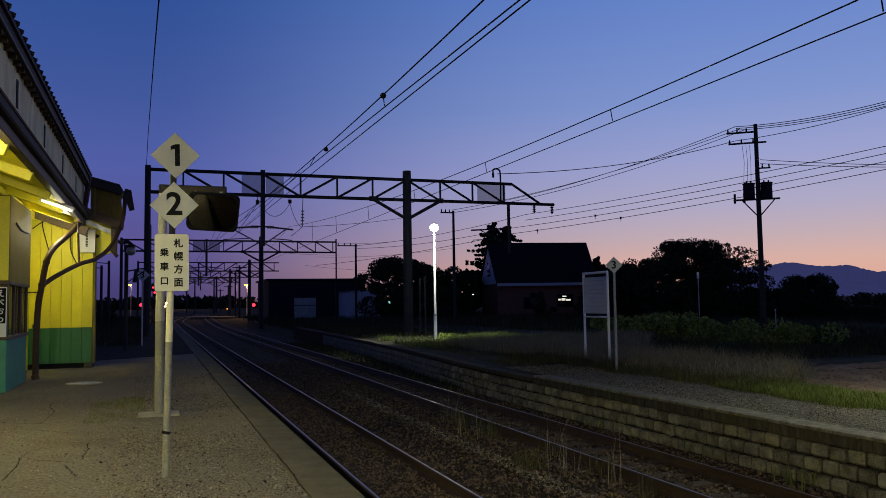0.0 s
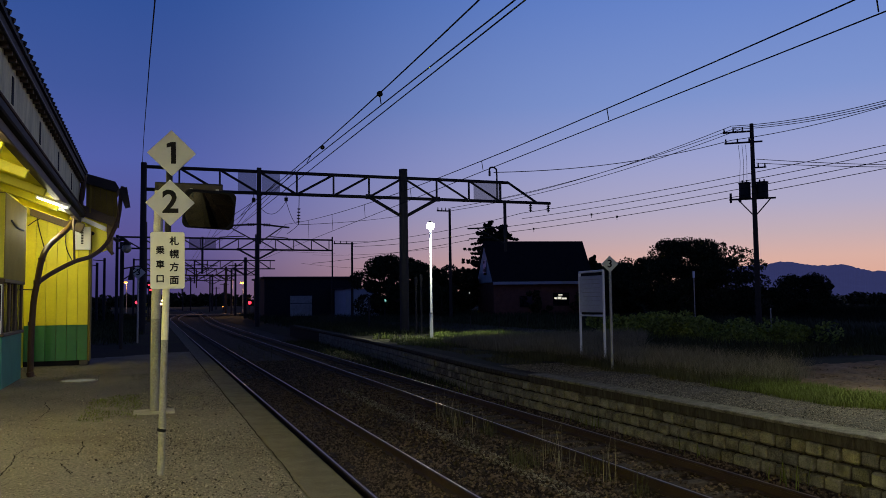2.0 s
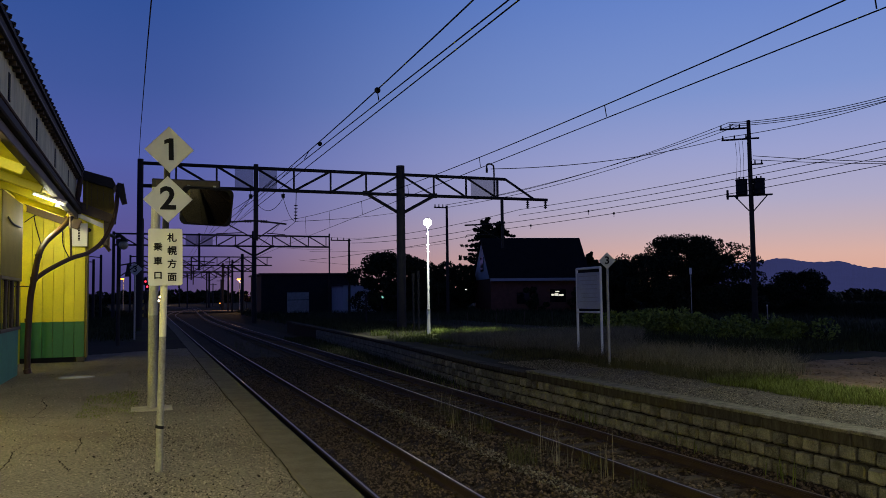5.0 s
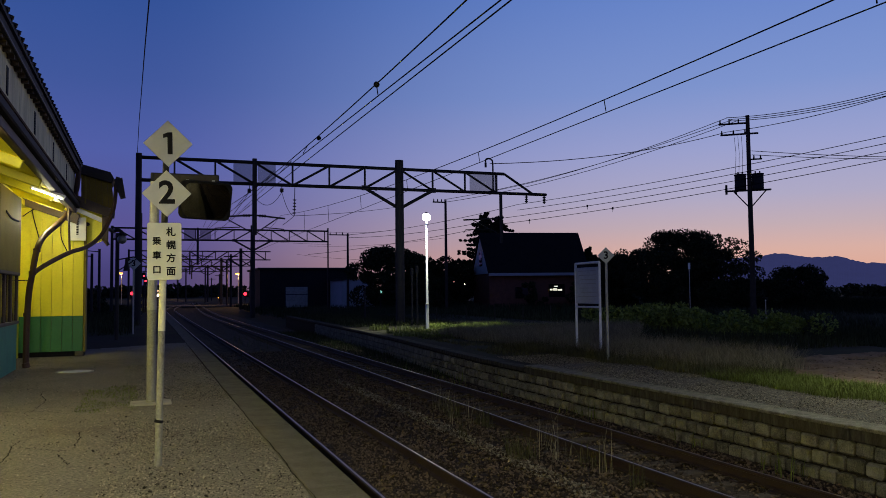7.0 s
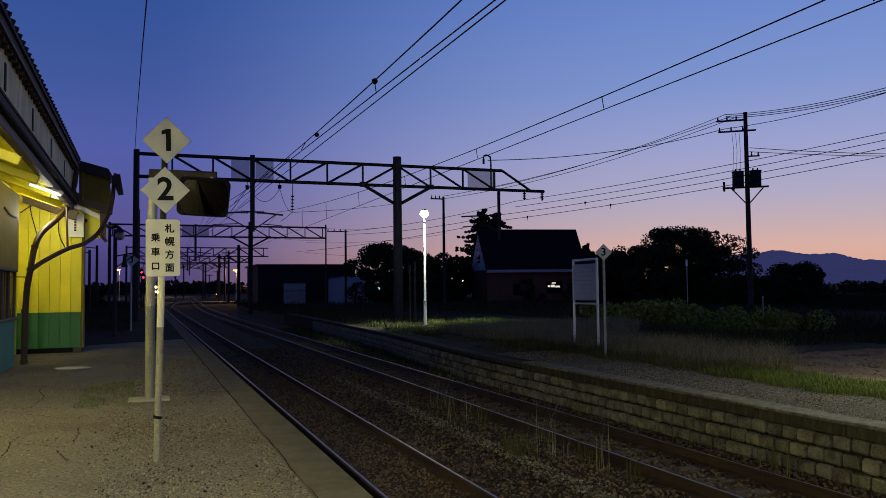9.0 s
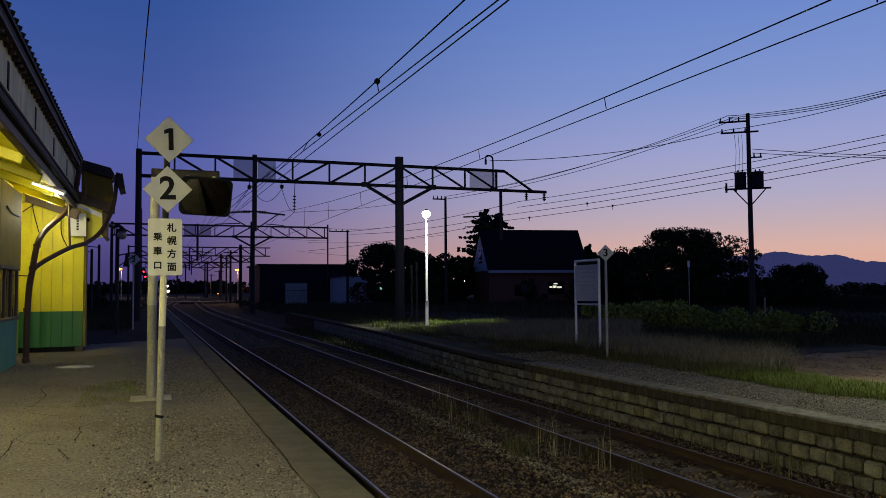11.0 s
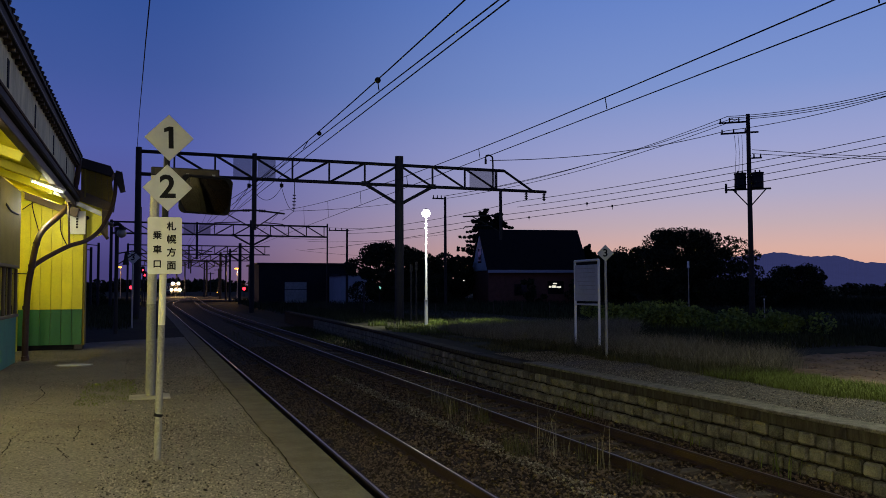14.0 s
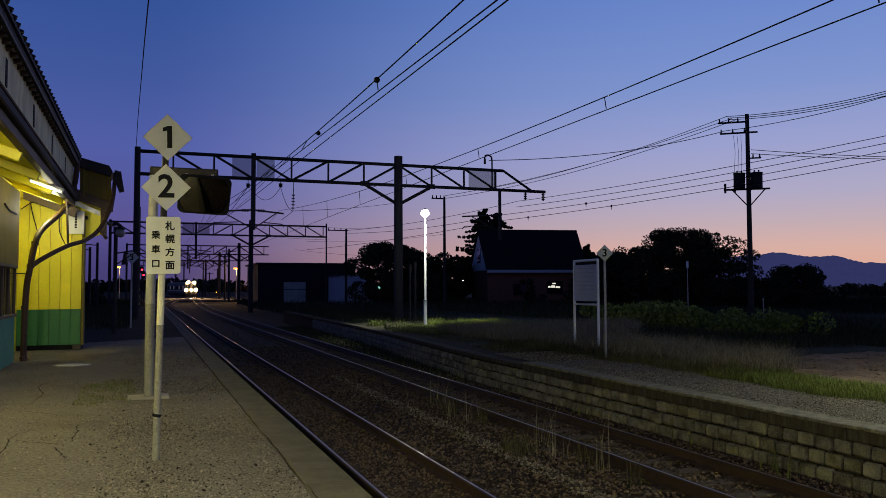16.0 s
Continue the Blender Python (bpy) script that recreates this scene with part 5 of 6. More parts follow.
def build_conifer(at, h, r, label, seed, whorls=24):
    """Whorls of drooping boughs, each a twig set with needle sprays."""
    rng = np.random.default_rng(seed)
    t = thing("conifer", at, label, "tree", group="trees")
    part("trunk", tube([(0, 0, 0), (0.05, 0, h * 0.5), (0, 0, h * 0.98)], 0.02 * h, 8, 0.003 * h), "bark", t)
    cs, rs = [], []
    for w in range(whorls):
        f = (w + 0.5) / whorls
        z = h * (0.16 + 0.84 * f)
        reach = r * (1 - f) ** 0.62 + 0.12
        for k in range(7):
            a = rng.uniform(0, 6.28)
            q = reach * rng.uniform(0.45, 1.15)
            lift = rng.uniform(-0.6, 0.6)
            for m in range(1, 6):
                u = m / 5
                cs.append((q * u * math.cos(a), q * u * math.sin(a), z + lift * u + 0.10 * q * u - 0.35 * q * u * u + 0.25 * q * u ** 3))
                rs.append(0.52 * (1.15 - 0.7 * u) * (0.5 + 0.5 * (1 - f)))
    leaves("crown", cs, rs, 26000, 0.17, "leaf", t, seed, 0.7)
    return t


build_conifer((38.4, 87, -0.8), 11.3, 4.9, "tall dark conifer behind the house", 22)
build_conifer((41.4, 89, -0.8), 11.7, 4.0, "second dark conifer behind the house", 29, 15)
build_conifer((48.6, 80, -0.8), 7.0, 1.3, "slim dark conifer beside the house", 38, 13)
build_conifer((50.6, 82, -0.8), 6.2, 1.5, "small dark conifer beside the house", 39, 11)


def build_house():
    t = thing("house", (40.23, 76, -0.8), "dark brick house with a steep gabled roof and lit window", "house", rz=-11.8)
    part("wall", box(-5.85, 4.95, -0.5, 8, 0, 4.15), "house", t, "dim reddish brick wall")
    # gabled roof, ridge along x
    bm = bmesh.new()
    pr = [(-1.4, 3.9), (3.6, 8.5), (8.6, 3.9), (8.6, 4.15), (3.6, 8.8), (-1.4, 4.15)]
    vs = [[bm.verts.new((x + (0.0 if z > 6 else s), y, z)) for y, z in pr] for x, s in ((-6.07, -0.05), (5.55, -0.45))]
    for i in range(6):
        bm.faces.new((vs[0][i], vs[0][(i + 1) % 6], vs[1][(i + 1) % 6], vs[1][i]))
    bm.faces.new(vs[0][::-1]); bm.faces.new(vs[1])
    bmesh.ops.recalc_face_normals(bm, faces=bm.faces[:])
    part("roof", bm, "shingle", t, "dark steep roof")
    part("eave_trim", box(-6.1, 5.08, -1.46, -1.38, 3.82, 4.12), "pale", t, "pale eave board")
    part("gable_wall", prism([(-0.8, 4.1), (3.6, 8.2), (8, 4.1)], 0.2, axis="x", at=-5.98), "pale", t, "pale gable wall")
    w = part("window", box(-6.04, -5.985, 2.4, 3.9, 5.0, 6.6), "dark_glass", t)
    w = part("window", box(0.7, 2.5, -0.53, -0.51, 1.5, 2.9), "dark_glass", t, "window lit behind a half-drawn blind")
    for x0, x1, z0, z1 in ((0.85, 1.12, 2.22, 2.40), (1.2, 1.62, 2.20, 2.46), (1.7, 2.2, 2.18, 2.36), (1.3, 1.75, 2.6, 2.72)):
        part("lit_gap", box(x0, x1, -0.55, -0.53, z0, z1), "window_lit", w)
    part("window", box(-3, -1.6, -0.56, -0.51, 1.4, 2.6), "dark_glass", t)


build_house()


def build_sheds():
    t = thing("shed", (22, 112, -0.8), "long dark flat-roofed shed with a pale door", "shed")
    part("wall", box(-7, 7, 0, 12, 0, 5.6), "shed", t)
    part("roof", box(-7.3, 7.3, -0.4, 12.4, 5.6, 5.85, 0.02), "roof", t)
    part("door", box(-3.4, -0.3, -0.1, 0, 0.2, 3.1), "galv", t, "pale roller door")
    part("door_rail", box(-3.4, -0.3, -0.14, -0.1, 2.0, 2.08), "shed", t)
    t = thing("outbuilding", (27.0, 104, -0.8), "pale rendered outbuilding with a sloping roof", "outbuilding")
    part("wall", box(-2.2, 2.4, 0, 7, 0, 4.0), "pale", t)
    part("roof", prism([(-2.6, 3.9), (2.8, 4.3), (2.8, 4.5), (-2.6, 4.1)], 7.6, at=-0.3), "roof", t)
    t = thing("shed", (-18, 150, -0.8), "low dark shed beyond the platform", "shed")
    part("wall", box(-6, 6, 0, 8, 0, 3.2), "shed", t)
    part("roof", prism([(-6.4, 3.2), (0, 4.4), (6.4, 3.2), (6.4, 3.35), (0, 4.6), (-6.4, 3.35)], 8.6, at=-0.3), "roof", t)


build_sheds()


def build_hedge():
    rng = np.random.default_rng(31)
    n = 110
    cs = [(lambda u: (20.1 + 5.0 * u + rng.uniform(-.2, 1.5), 31.2 - 4.0 * u + rng.uniform(-1.2, 2.4), rng.uniform(-0.7, 0.55 - 0.45 * u)))(rng.uniform(0, 1.1) ** 1.5) for _ in range(n)]
    t = thing("hedge", (0, 0, 0), "leafy green bushes behind the far platform", "bushes", kind="stuff")
    leaves("foliage", cs, list(rng.uniform(0.28, 0.68, n)), 24000, 0.085, "hedge", t, 31)


build_hedge()


def build_far_wood():
    rng = np.random.default_rng(33)
    cs, rs = [], []
    t = thing("far_wood", (0, 0, 0), "dark line of distant trees and scrub", "woods", kind="stuff")
    far = [(rng.uniform(-120, 520), rng.uniform(480, 560), rng.uniform(0, 4.5)) for _ in range(340)]
    leaves("far_foliage", far, list(rng.uniform(3, 7, 340)), 30000, 1.7, "leaf", t, 34, 0.6)
    for _ in range(160):
        cs.append((rng.uniform(60, 230), rng.uniform(110, 150), rng.uniform(-0.8, 1.0))); rs.append(rng.uniform(1.2, 2.4))
    for x0, x1, y0, y1, z1 in ((54, 96, 100, 112, 1.9), (30.5, 38, 92, 100, 2.8)):
        for _ in range(70):
            cs.append((rng.uniform(x0, x1), rng.uniform(y0, y1), rng.uniform(-0.6, z1))); rs.append(rng.uniform(0.9, 1.7))
    for _ in range(60):
        cs.append((rng.uniform(-40, -6), rng.uniform(60, 130), rng.uniform(-0.5, 1.6))); rs.append(rng.uniform(0.8, 1.8))
    leaves("foliage", cs, rs, 52000, 0.36, "leaf", t, 33, 0.7)


build_far_wood()


RIDGE = [(32.44, 84), (34.21, 118), (36.15, 123), (39.16, 134), (42.08, 149), (42.97, 148), (43.78, 159), (44.87, 148), (45.72, 136), (46.72, 134), (47.55, 140), (48.25, 125), (49.13, 105), (49.7, 107), (51.9, 87), (55.08, 99)]


def build_mountains():
    rng = np.random.default_rng(35)
    bm = bmesh.new()
    lo, hi = [], []
    n = 400
    for k in range(n + 1):
        a = radians(18 + 60 * k / n)
        d = 3900
        e = 0.0
        for f, amp in ((0.13, 0.55), (0.31, 0.3), (0.9, 0.16), (2.1, 0.10), (4.3, 0.07)):
            e += amp * math.sin(k * f * 0.5 + f * 17)
        deg = math.degrees(a)
        ramp = min(1, max(0, (deg - 34) / 6))
        z = np.interp(deg, [q[0] for q in RIDGE], [q[1] for q in RIDGE]) * ramp + 4 * e + rng.uniform(-2, 2)
        hi.append(bm.verts.new((d * math.sin(a) * 1.02, d * math.cos(a) * 1.02, z)))
        lo.append(bm.verts.new((d * math.sin(a) * 0.9, d * math.cos(a) * 0.9, -2)))
    for k in range(n):
        bm.faces.new((lo[k], lo[k + 1], hi[k + 1], hi[k]))
    tagged(part("backdrop", bm, "mount"), "mountain ridge on the horizon, blue haze in its colour", "mountains", kind="structure")


build_mountains()


def field(n, x0, x1, y0, y1, z, seed, ok=None):
    rng = np.random.default_rng(seed)
    p = np.stack([rng.uniform(x0, x1, n), rng.uniform(y0, y1, n), np.full(n, z)], 1)
    if z > -0.6:
        p[:, 2] = np.where(p[:, 0] > 20.3, -0.75, z)
    if ok is not None:
        p = p[[bool(ok(x, y)) for x, y, _ in p]]
    return p


blades("lawn_grass", field(60000, 9.7, 13.4, 5.5, 13.2, -0.28, 41, lambda x, y: 10.15 + noise.noise(Vector((x, y, 0))) * 0.35 < x < max(11.75, y - 0.2) + noise.noise(Vector((x, y * 1.4, 11))) * 0.35 and y < 12.6 + noise.noise(Vector((x * 1.3, y, 7))) * 0.7), 0.13, 0.0045, "grass", 1.0, 41, "bright green grass along the far platform", "grass")
blades("short_grass", field(34000, 10.1, 13.5, 12, 22, -0.29, 40, lambda x, y: y > x + 0.4 and x > 10.35 + noise.noise(Vector((x, y, 3))) * 0.3), 0.17, 0.005, "weed", 0.9, 40, "dim rough grass behind the far platform edge", "grass")
blades("lawn_grass", field(52000, 9.0, 20, 21, 42, -0.33, 42, lambda x, y: 27.6 + 1.4 * noise.noise(Vector((x * .5, y * .3, 2))) < y < 36.0 + 2.0 * noise.noise(Vector((x * .6, 3.0, 2))) + (0 if x > 12.6 else -1.5) and x > edge2(y) + 0.4 + 0.9 * (noise.noise(Vector((x, y * .6, 2))) + 0.3) and noise.noise(Vector((x * .9, y * .5, 12))) > -0.22), 0.13, 0.007, "grass", 0.8, 42, "green grass round the lamp post", "grass")
# far edge of the tall grass runs slantwise from the dirt strip to the bushes
blades("tall_dry_grass", field(100000, 10.6, 20, 11.2, 30, -0.33, 43, lambda x, y: x > 11.1 + 0.5 * noise.noise(Vector((x * .7, y * .7, 1))) + max(0, 13.6 - y) * 0.5 and y > x - 0.1 + 0.4 * noise.noise(Vector((x * 2, y * 2, 4))) and x < 13.3 + max(0, min(1, (y - 12.6) / 4)) * 0.9 + max(0, y - 21) * 0.75 + 0.5 * noise.noise(Vector((x * .9, y * .9, 6))) and y > 12.2 + 0.6 * noise.noise(Vector((x, y, 9)))), 0.40, 0.0036, "dry", 1.5, 43, "tall pale seeding grass behind the platform", "grass")
# the next five wear the near-black leaf colour in place of shade
blades("dark_grass", field(16000, 9.2, 16, 38, 62, -0.33, 57, lambda x, y: x > edge2(y) + 0.45 and y > 39.5 + noise.noise(Vector((x, y * .6, 2)))), 0.2, 0.011, "leaf", 0.8, 57, "grass coloured shade-dark on the far platform end", "grass")
blades("dark_grass", field(30000, 13.5, 34, 14.5, 32, -0.36, 53, lambda x, y: x > 13.9 + max(0, y - 21) * 0.75 and (y > 16.2 or x < 14.0) and (y > 17.5 + 0.4 * noise.noise(Vector((x, y, 3))) or x < 15.0)), 0.3, 0.012, "leaf", 0.8, 53, "grass coloured shade-dark behind the dirt strip", "grass")
blades("dark_grass", field(26000, 11.5, 60, 44, 150, -0.85, 54, lambda x, y: x > 11.5 + max(0, y - 90) * 0.06 and not 147 < y < 157), 0.55, 0.03, "leaf", 0.7, 54, "rough grass coloured shade-dark along the far track", "grass")
blades("dark_grass", field(16000, -9, 0.2, 31, 68, 0.0, 55, lambda x, y: x < -0.5 + 0.4 * noise.noise(Vector((x, y * .5, 3)))), 0.22, 0.012, "leaf", 0.7, 55, "weeds coloured shade-dark over the end of the platform", "grass")
blades("dark_grass", field(26000, -34, 0.5, 68, 146, -0.95, 56), 0.6, 0.03, "leaf", 0.7, 56, "rough grass coloured shade-dark beyond the platform", "grass")
blades("lamp_weeds", field(13000, 9.7, 17, 30.0, 36.8, -0.33, 52, lambda x, y: (noise.noise(Vector((x * .8, y * .6, 4))) > -0.1 and x > 12.9 or noise.noise(Vector((x * 1.1, y * .8, 4))) > 0.3) and x > edge2(y) + 0.5), 0.24, 0.0065, "grass", 0.9, 52, "taller leafy weeds round the lamp post", "weeds")
# meadow blades are coloured near-black so the lit ground reads as unlit
blades("rough_grass", field(34000, 14, 110, 27, 82, -0.75, 44), 0.7, 0.035, "leaf", 0.6, 44, "rough meadow grass coloured shade-dark", "grass")
blades("low_grass", field(16000, 9.2, 13.5, 17.5, 29.5, -0.33, 58, lambda x, y: x > edge2(y) + 0.9 + 0.5 * noise.noise(Vector((x, y * .6, 2))) and noise.noise(Vector((x * .8, y * .5, 5))) > -0.2), 0.09, 0.006, "weed", 0.9, 58, "short dim grass on the middle of the far platform", "grass")
blades("tall_weeds", field(420, 5.15, 5.95, 9.2, 16, RAIL - 0.2, 59, lambda x, y: noise.noise(Vector((x * 1.8, y * 1.2, 15))) > 0.22), 0.58, 0.0045, "dry", 0.5, 59, "tall pale weed stalks between the tracks", "weeds")
blades("track_weeds", field(4200, 5.0, 5.95, 8.4, 17, RAIL - 0.2, 45, lambda x, y: noise.noise(Vector((x * 1.6, y * 1.0, 5))) > 0.28), 0.33, 0.0045, "weed", 0.9, 45, "tall dry weeds between the tracks", "weeds")
blades("track_weeds", field(500, 4.2, 6.2, 20, 45, RAIL - 0.2, 46, lambda x, y: noise.noise(Vector((x * 1.3, y * 0.4, 9))) > 0.1), 0.3, 0.006, "weed", 0.9, 46, "tall dry weeds between the tracks", "weeds")
blades("track_weeds", field(700, 7.4, 8.2, 8, 30, RAIL - 0.2, 47, lambda x, y: noise.noise(Vector((x * 1.3, y * 0.6, 2))) > 0.2), 0.3, 0.008, "grass", 0.5, 47, "green weeds at the foot of the block wall", "weeds")
# weeds at the wall foot, added dark to cover lamp spill on the ballast
blades("trackside_weeds", field(9000, 7.35, 9.6, 21, 50, RAIL - 0.2, 68, lambda x, y: x < edge2(y) - 0.06 and x > 7.6 + 0.5 * noise.noise(Vector((x, y * .4, 3)))), 0.16, 0.008, "leaf", 0.9, 68, "low weeds along the block wall, coloured dark over lamplit ballast", "weeds")
blades("platform_weeds", field(1500, -0.85, -0.1, 10.9, 13.9, 0.0, 48, lambda x, y: noise.noise(Vector((x * 2, y * 0.8, 7))) > -0.1), 0.022, 0.005, "grass", 1.2, 48, "low weeds in the asphalt by the post", "weeds")

# ---- level crossing ----
CY = 152.0


def build_crossing():
    tagged(part("road", box(-70, 70, CY - 3, CY + 3, -0.9, RAIL + 0.2), "asphalt"), "asphalt road over the level crossing", "road", kind="structure")
    for a, lab in (((16.35, 152.00, 5.14), "sodium street lamp by the crossing, lit orange"), ((-4.24, 160.00, 5.48), "sodium street lamp beyond the platform, lit orange")):
        t = thing("road_lamp", (a[0], a[1], -0.75), lab, "street lamp", group="road lamps")
        h = a[2] + 0.75
        part("pole", tube([(0, 0, 0), (0, 0, h)], 0.09, 8, 0.06), "galv", t)
        part("arm", tube([(0, 0, h), (-0.3, -0.4, h + 0.12)], 0.05, 6), "galv", t)
        part("lamp_head", box(-0.55, 0.15, -0.8, -0.1, h - 0.12, h + 0.16, 0.05), "sodium", t, "glowing orange lamp head")


build_crossing()


def build_crossing_signal(p, rz=0):
    """A crossing signal: post, hood, and lenses on added drums that turn to flash."""
    t = thing("crossing_signal", (p[0], p[1], -0.75), "level crossing signal with flashing red lamps", "crossing signal", group="crossing signals")
    z = p[2] + 0.75
    part("post", tube([(0, 0, 0), (0, 0, z + 0.9)], 0.06, 8), "steel", t)
    part("crossbuck", beam((-0.5, 0, z + 0.4), (0.5, 0, z + 1.0), 0.12), "black", t)
    part("crossbuck", beam((0.5, 0, z + 0.4), (-0.5, 0, z + 1.0), 0.12), "black", t)
    part("backboard", box(-0.75, 0.75, 0.32, 0.36, z - 0.35, z + 0.35, 0.02), "black", t)
    bm = bmesh.new()
    bmesh.ops.create_cone(bm, cap_ends=False, segments=24, radius1=0.36, radius2=0.36, depth=0.5, matrix=Matrix.Translation((0, 0.06, z)) @ Matrix.Rotation(radians(90), 4, "X"))
    part("hood", bm, "black", t, "round black lamp hood")
    drums = []
    for s in (0,):
        # made-up drum: turning hides the lit lens instead of switching it off
        d = new("blink_drum")
        d.parent = t
        d.matrix_basis = pose(s, 0.06, z)
        bm = bmesh.new()
        bmesh.ops.create_cone(bm, cap_ends=True, segments=20, radius1=0.31, radius2=0.28, depth=0.10, matrix=Matrix.Translation((0, -0.12, 0)) @ Matrix.Rotation(radians(90), 4, "X"))
        part("lit_lens", bm, "red_on", d, "glowing red lens")
        bm = bmesh.new()
        bmesh.ops.create_cone(bm, cap_ends=True, segments=20, radius1=0.32, radius2=0.32, depth=0.10, matrix=Matrix.Translation((0, 0.0, 0)) @ Matrix.Rotation(radians(90), 4, "X"))
        part("lens_back", bm, "black", d)
        drums.append(d)
    return t, drums


SIGNALS = [build_crossing_signal((-2.28, 152.00, 1.69)), build_crossing_signal((17.61, 152.00, 1.38))]


def build_rail_signal(p):
    t = thing("rail_signal", (p[0], p[1], -0.9), "railway colour light signal showing red", "signal")
    z = p[2] + 0.9
    part("mast", tube([(0, 0.1, 0), (0, 0.1, z + 0.7)], 0.07, 8), "steel", t)
    part("head", box(-0.25, 0.25, -0.05, 0.12, z - 0.5, z + 0.5, 0.05), "black", t)
    bm = bmesh.new()
    bmesh.ops.create_cone(bm, cap_ends=True, segments=16, radius1=0.13, radius2=0.11, depth=0.06, matrix=Matrix.Translation((0, -0.08, z)) @ Matrix.Rotation(radians(90), 4, "X"))
    part("lens", bm, "red_on", t, "lit red lens")


build_rail_signal((-0.24, 120.00, 4.13))
build_rail_signal((-0.00, 112.00, 3.27))


def far_light(p, r, m, label):
    t = thing("far_lamp", (p[0], p[1], -0.8), label, "lamp", group="distant lamps")
    part("pole", tube([(0, 0, 0), (0, 0, p[2] + 0.8)], r * 0.4, 6), "steel", t)
    part("lamp_head", ball((0, 0, p[2] + 0.8), r, 2), m, t, smooth=True)


far_light((36.95, 90.00, 2.34), 0.16, "far_light", "small white lamp by the house drive")
far_light((132.65, 120.00, 0.58), 0.24, "far_light", "small white lamp far across the fields")
far_light((-6.26, 170.00, 2.11), 0.2, "far_light", "small lamp beyond the crossing")
far_light((13.83, 165.00, 0.65), 0.10, "sodium", "small lamp by the crossing road")
far_light((21.81, 75.00, 1.46), 0.16, "blue_light", "dim greenish lamp among the shrubs")


def build_posts():
    for p in ((31.51, 40.00, 2.96), (31.81, 34.00, 0.78), (13.67, 40.00, 2.78), (13.38, 40.00, 2.63), (13.46, 50.00, 1.52)):
        t = thing("marker_post", (p[0], p[1], -0.8), "thin dark marker post in the grass", "post", group="marker posts")
        part("post", tube([(0, 0, 0), (0, 0, p[2] + 0.8)], 0.028 if p[0] > 20 else 0.055, 8), "galv" if p[1] < 40.5 and p[0] > 20 else "steel", t)
        part("head", box(-0.075, 0.075, -0.03, 0.03, p[2] + 0.5, p[2] + 0.9, 0.01) if p[1] > 36 else box(-0.03, 0.03, -0.03, 0.03, p[2] + 0.75, p[2] + 0.83, 0.01), "white" if p[0] > 20 else "steel", t)
    for k in range(9):
        t = thing("fence_post", (17 + k * 1.9, 46 - k * 0.2, -0.8), "short weathered wooden fence post", "post", group="fence posts")
        part("post", tube([(0, 0, 0), (0, 0, 1.25)], 0.03, 8), "wood", t)
        part("cap", tube([(0, 0, 1.25), (0, 0, 1.28)], 0.035, 8, 0.02), "wood", t)
    for p in ((-5.30, 90.00, 5.84), (-4.84, 95.00, 6.59)):
        t = thing("line_mast", (p[0], p[1], -1.0), "dark overhead line mast beyond the platform", "mast", group="line masts")
        part("mast", tube([(0, 0, 0), (0, 0, p[2] + 1)], 0.16, 10, 0.13), "steel", t)
        part("arm", beam((0, 0, p[2] + 0.7), (-1.2, 0, p[2] + 0.8), 0.07), "steel", t)
    for p in ((13.65, 200.00, 8.42), (19.57, 230.00, 7.04), (14.07, 150.00, 7.73), (13.80, 140.00, 8.30), (8.78, 240.00, 8.19), (10.06, 220.00, 8.38), (19.67, 260.00, 6.52)):
        t = thing("line_mast", (p[0], p[1], -0.8), "distant dark overhead line mast", "mast", group="line masts")
        part("mast", tube([(0, 0, 0), (0, 0, p[2] + 0.8)], 0.2, 8, 0.16), "steel", t)
        part("arm", beam((-1.2, 0, p[2] + 0.4), (1.2, 0, p[2] + 0.4), 0.12), "steel", t)
    p = (-0.43, 60.00, 7.33)
    t = thing("line_mast", (p[0], p[1], -1.1), "dark mast with black and yellow warning stripes", "mast", group="line masts")
    part("mast", tube([(0, 0, 0), (0, 0, p[2] + 1.1)], 0.2, 12, 0.17), "steel", t)
    for k in range(4):
        part("stripe", tube([(0, 0, 0.9 + 0.5 * k), (0, 0, 1.12 + 0.5 * k)], 0.205, 12), "tan", t, "yellow warning band")


build_posts()


def build_car():
    CAR = (62.36, 95.00, -0.01)
    t = thing("parked_car", (CAR[0], 95, -0.75), "small pale car parked in the dark by the house", "car", rz=75)
    b = part("body", box(-1.9, 1.9, -0.8, 0.8, 0.3, 0.85, 0.12), "pale", t)
    part("cabin", prism([(-1.3, 0.84), (-0.9, 1.4), (0.8, 1.4), (1.3, 0.84)], 1.4, at=-0.7, bev=0.05), "pale", t)
    part("windscreen", prism([(-1.1, 0.9), (-0.82, 1.33), (0.72, 1.33), (1.1, 0.9)], 1.42, at=-0.71), "dark_glass", t)
    for x in (-1.2, 1.2):
        for y in (-0.75, 0.6):
            w = part("wheel", tube([(0, 0, 0), (0, 0.2, 0)], 0.3, 14), "black", t)
            w.matrix_basis = pose(x, y, 0.3)


build_car()

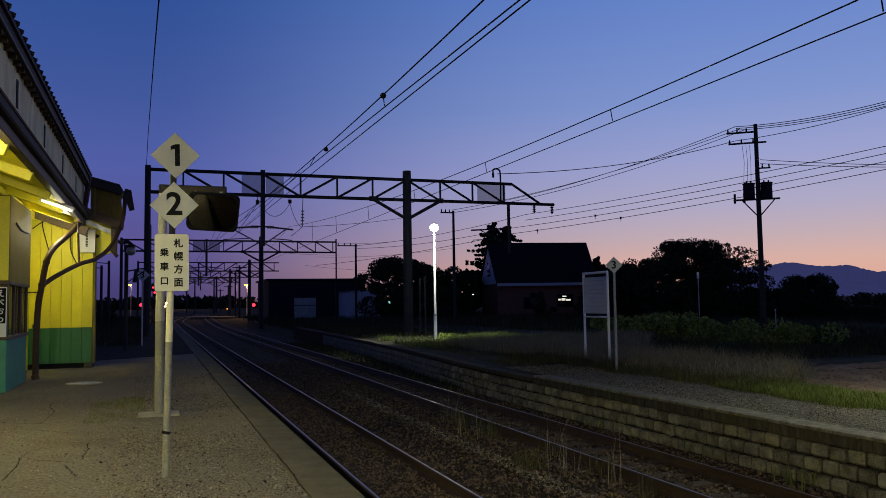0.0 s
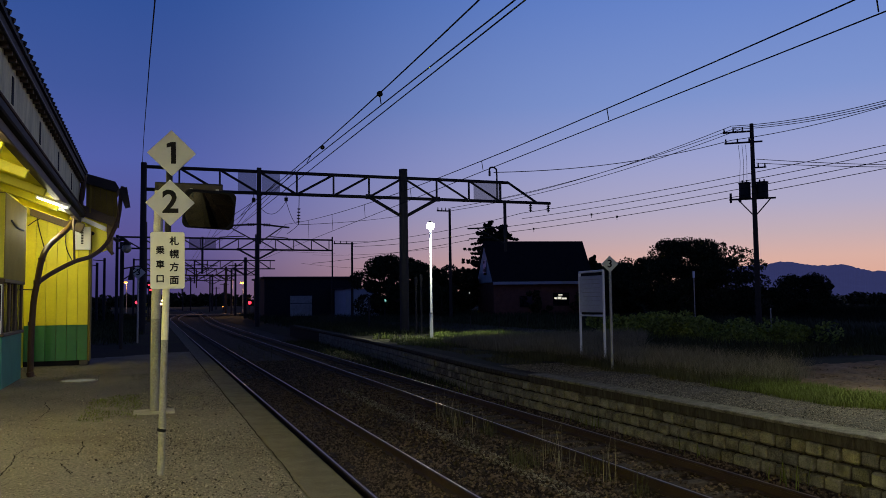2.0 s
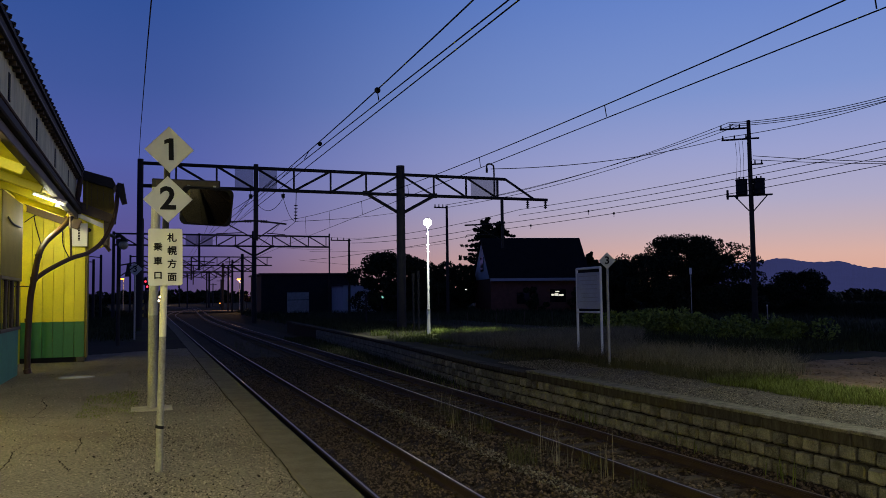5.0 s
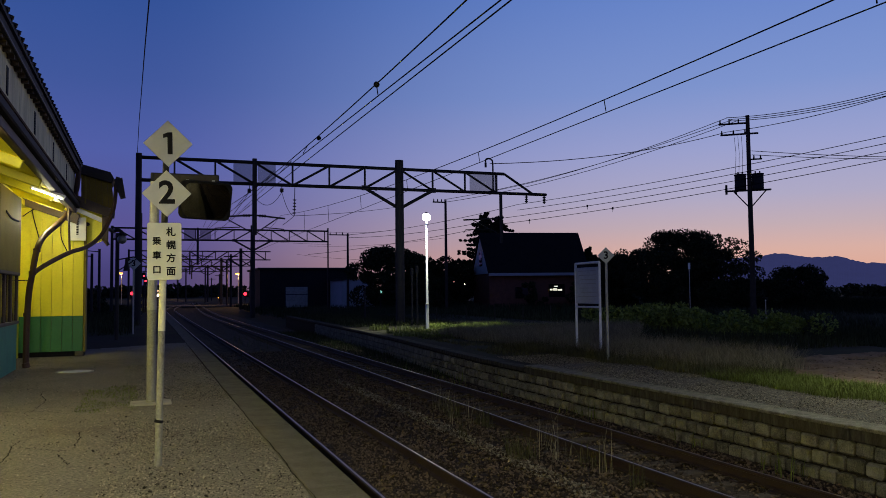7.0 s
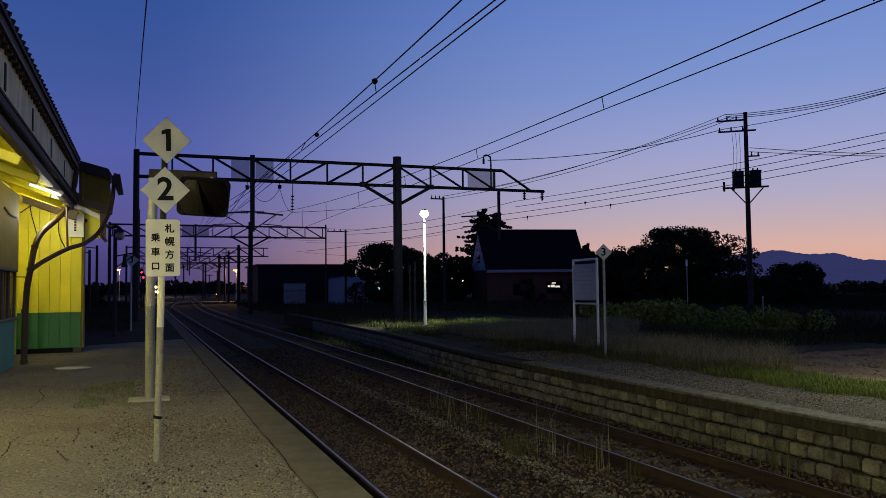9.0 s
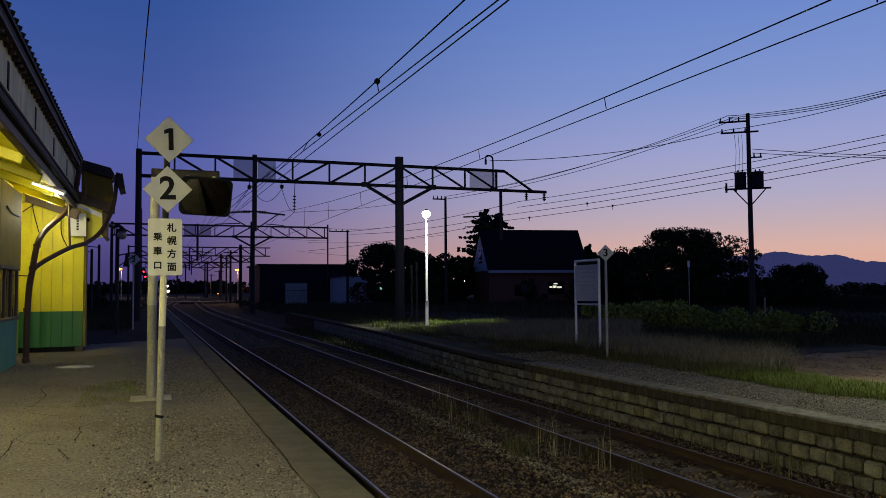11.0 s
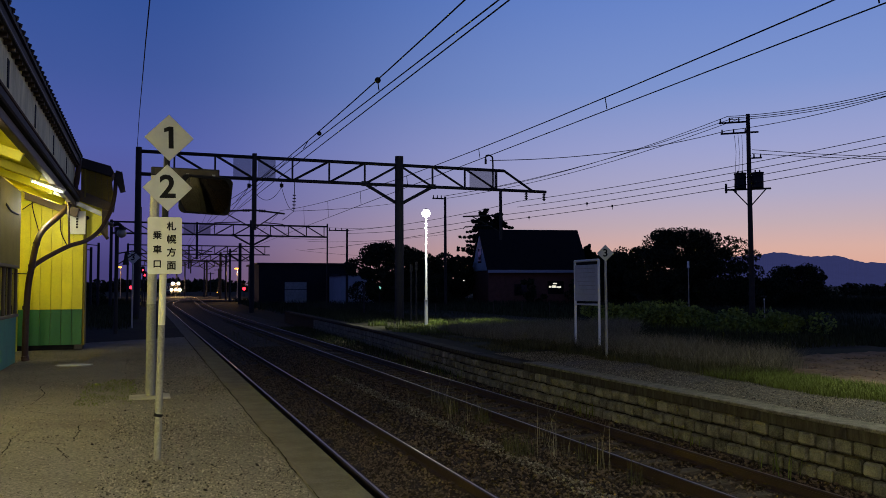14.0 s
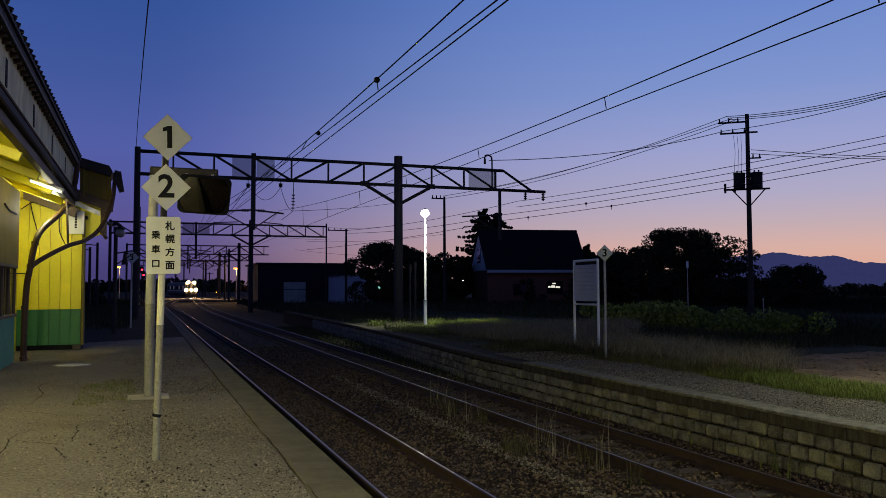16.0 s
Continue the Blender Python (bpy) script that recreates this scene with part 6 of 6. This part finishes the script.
# ---- train ----


def build_train_car(name, front):
    t = thing(name, (0, 0, 0), "commuter train car with bright headlights" if front else "following commuter train car", "train car", group="train")
    L = 20.0
    y0 = 0.0
    side = [(-1.42, 0.95), (-1.45, 1.6), (-1.42, 3.05), (-1.15, 3.45), (-0.6, 3.62), (0.6, 3.62), (1.15, 3.45), (1.42, 3.05), (1.45, 1.6), (1.42, 0.95)]
    part("car_body", prism(side, L, at=y0, bev=0.03), "train_body", t, "steel car body")
    part("band", box(-1.462, 1.462, y0 + 0.1, L - 0.1, 1.35, 1.6), "train_green", t, "green band")
    part("underframe", box(-1.2, 1.2, y0 + 0.4, L - 0.4, 0.45, 0.95), "black", t)
    for k in range(6):
        for s in (-1, 1):
            part("window", box(s * 1.44, s * 1.47, 2.0 + 2.8 * k, 3.9 + 2.8 * k, 1.85, 2.65), "dark_glass" if k % 3 else "train_window", t)
    for y in (3.0, 16.0):
        g = part("bogie", box(-1.0, 1.0, y - 1.4, y + 1.4, 0.3, 0.7, 0.05), "black", t)
        for d in (-1.05, 1.05):
            for s in (-0.566, 0.566):
                part("wheel", tube([(s - 0.06, y + d, 0.43), (s + 0.06, y + d, 0.43)], 0.43, 16), "railside", g)
    if front:
        part("front_panel", box(-1.35, 1.35, -0.05, 0.0, 1.0, 3.2, 0.02), "black", t, "dark front")
        part("windscreen", box(-1.2, -0.35, -0.075, -0.05, 2.0, 2.9), "dark_glass", t)
        part("windscreen", box(0.35, 1.2, -0.075, -0.05, 2.0, 2.9), "dark_glass", t)
        part("front_door", box(-0.32, 0.32, -0.08, -0.05, 1.0, 2.95), "steel", t)
        part("skirt", box(-1.3, 1.3, -0.1, 0.4, 0.35, 0.95, 0.04), "black", t)
        for x, z, r in ((-0.72, 3.42, 0.30), (0.72, 3.42, 0.30), (-1.08, 1.68, 0.30), (0.0, 1.66, 0.24), (1.08, 1.68, 0.30)):
            bm = bmesh.new()
            bmesh.ops.create_cone(bm, cap_ends=True, segments=18, radius1=r, radius2=r * 0.9, depth=0.12, matrix=Matrix.Translation((x, -0.16, z)) @ Matrix.Rotation(radians(90), 4, "X"))
            part("headlight", bm, "headlight", t, "glowing warm headlight")
    return t


TRAIN = [build_train_car("train_car", True), build_train_car("train_car", False)]

# ---- block wall of the far platform ----


def build_blocks():
    wall = bpy.data.objects["far_platform"]
    rng = np.random.default_rng(51)
    kinds = []
    for k in range(8):
        bm = box(0, 0.14, -0.128, 0.128, -0.089, 0.089, 0.028)
        for v in bm.verts:
            v.co += Vector((rng.uniform(-.012, .012), rng.uniform(-.006, .006), rng.uniform(-.006, .006)))
        me = mesh_of(bm, "block")
        me.materials.append(M["block"])
        kinds.append(me)
    for row in range(4):
        z = -0.55 - 0.208 * row
        y = 5.6 + (0.14 if row % 2 else 0)
        while y < (14 if row > 2 else 24):
            b = part("block", kinds[rng.integers(0, 8)], "block", wall)
            b.matrix_basis = pose(edge2(y) + 0.0 + rng.uniform(-.012, .012), y, z + rng.uniform(-.008, .008), rng.uniform(-1.5, 1.5), 0, rng.uniform(-2, 2))
            y += 0.285
    # the rest, farther off
    bm = bmesh.new()
    for row in range(4):
        z = -0.55 - 0.208 * row
        y = (14 if row > 2 else 24) + 0.15
        while y < 48:
            box(edge2(y) + rng.uniform(-.01, .01), edge2(y) + 0.14, y - 0.128, y + 0.128, z - 0.089, z + 0.089, bm=bm)
            y += 0.285
    tagged(part("far_blocks", bm, "block", wall), kind="stuff")


build_blocks()

# ---- what moves ----


def track_point(y):
    pts = line_points(LINE1, 30)
    for a, b in zip(pts, pts[1:]):
        if a.y <= y <= b.y:
            return a.lerp(b, (y - a.y) / (b.y - a.y))
    return pts[-1]


def motions():
    for i, car in enumerate(TRAIN):
        rows = []
        for k in range(0, 33):
            t = k * 0.5
            y = 190 + (16 - t) * 16.7 + i * 20.6
            a, b = track_point(y), track_point(y + 20)
            rz = -math.degrees(math.atan2(b.x - a.x, b.y - a.y))
            rows.append((t, pose(a.x, a.y, a.z, 0, 0, rz)))
        walk(car, rows)
    # crossing lamps: lit for half of every 1.2 s
    for _, drums in SIGNALS:
        for drum in drums:
            base = drum.matrix_basis.copy()
            # half a turn of the added drum imitates each switch
            turn = lambda a: base @ pose(0, 0, 0, 0, 0, a)
            rows = [(0.0, turn(0))]
            a, t = 0, 0.11
            while t < 16.0:
                for k in range(4):
                    rows.append((t + k / 30, turn(a + 60 * k)))
                a += 180
                t += 0.58 if a % 360 else 0.62
            rows = [r for r in rows if r[0] < 15.95] + [(16.0, turn(a if t - 16 > 0.1 else a))]
            walk(drum, rows)


motions()
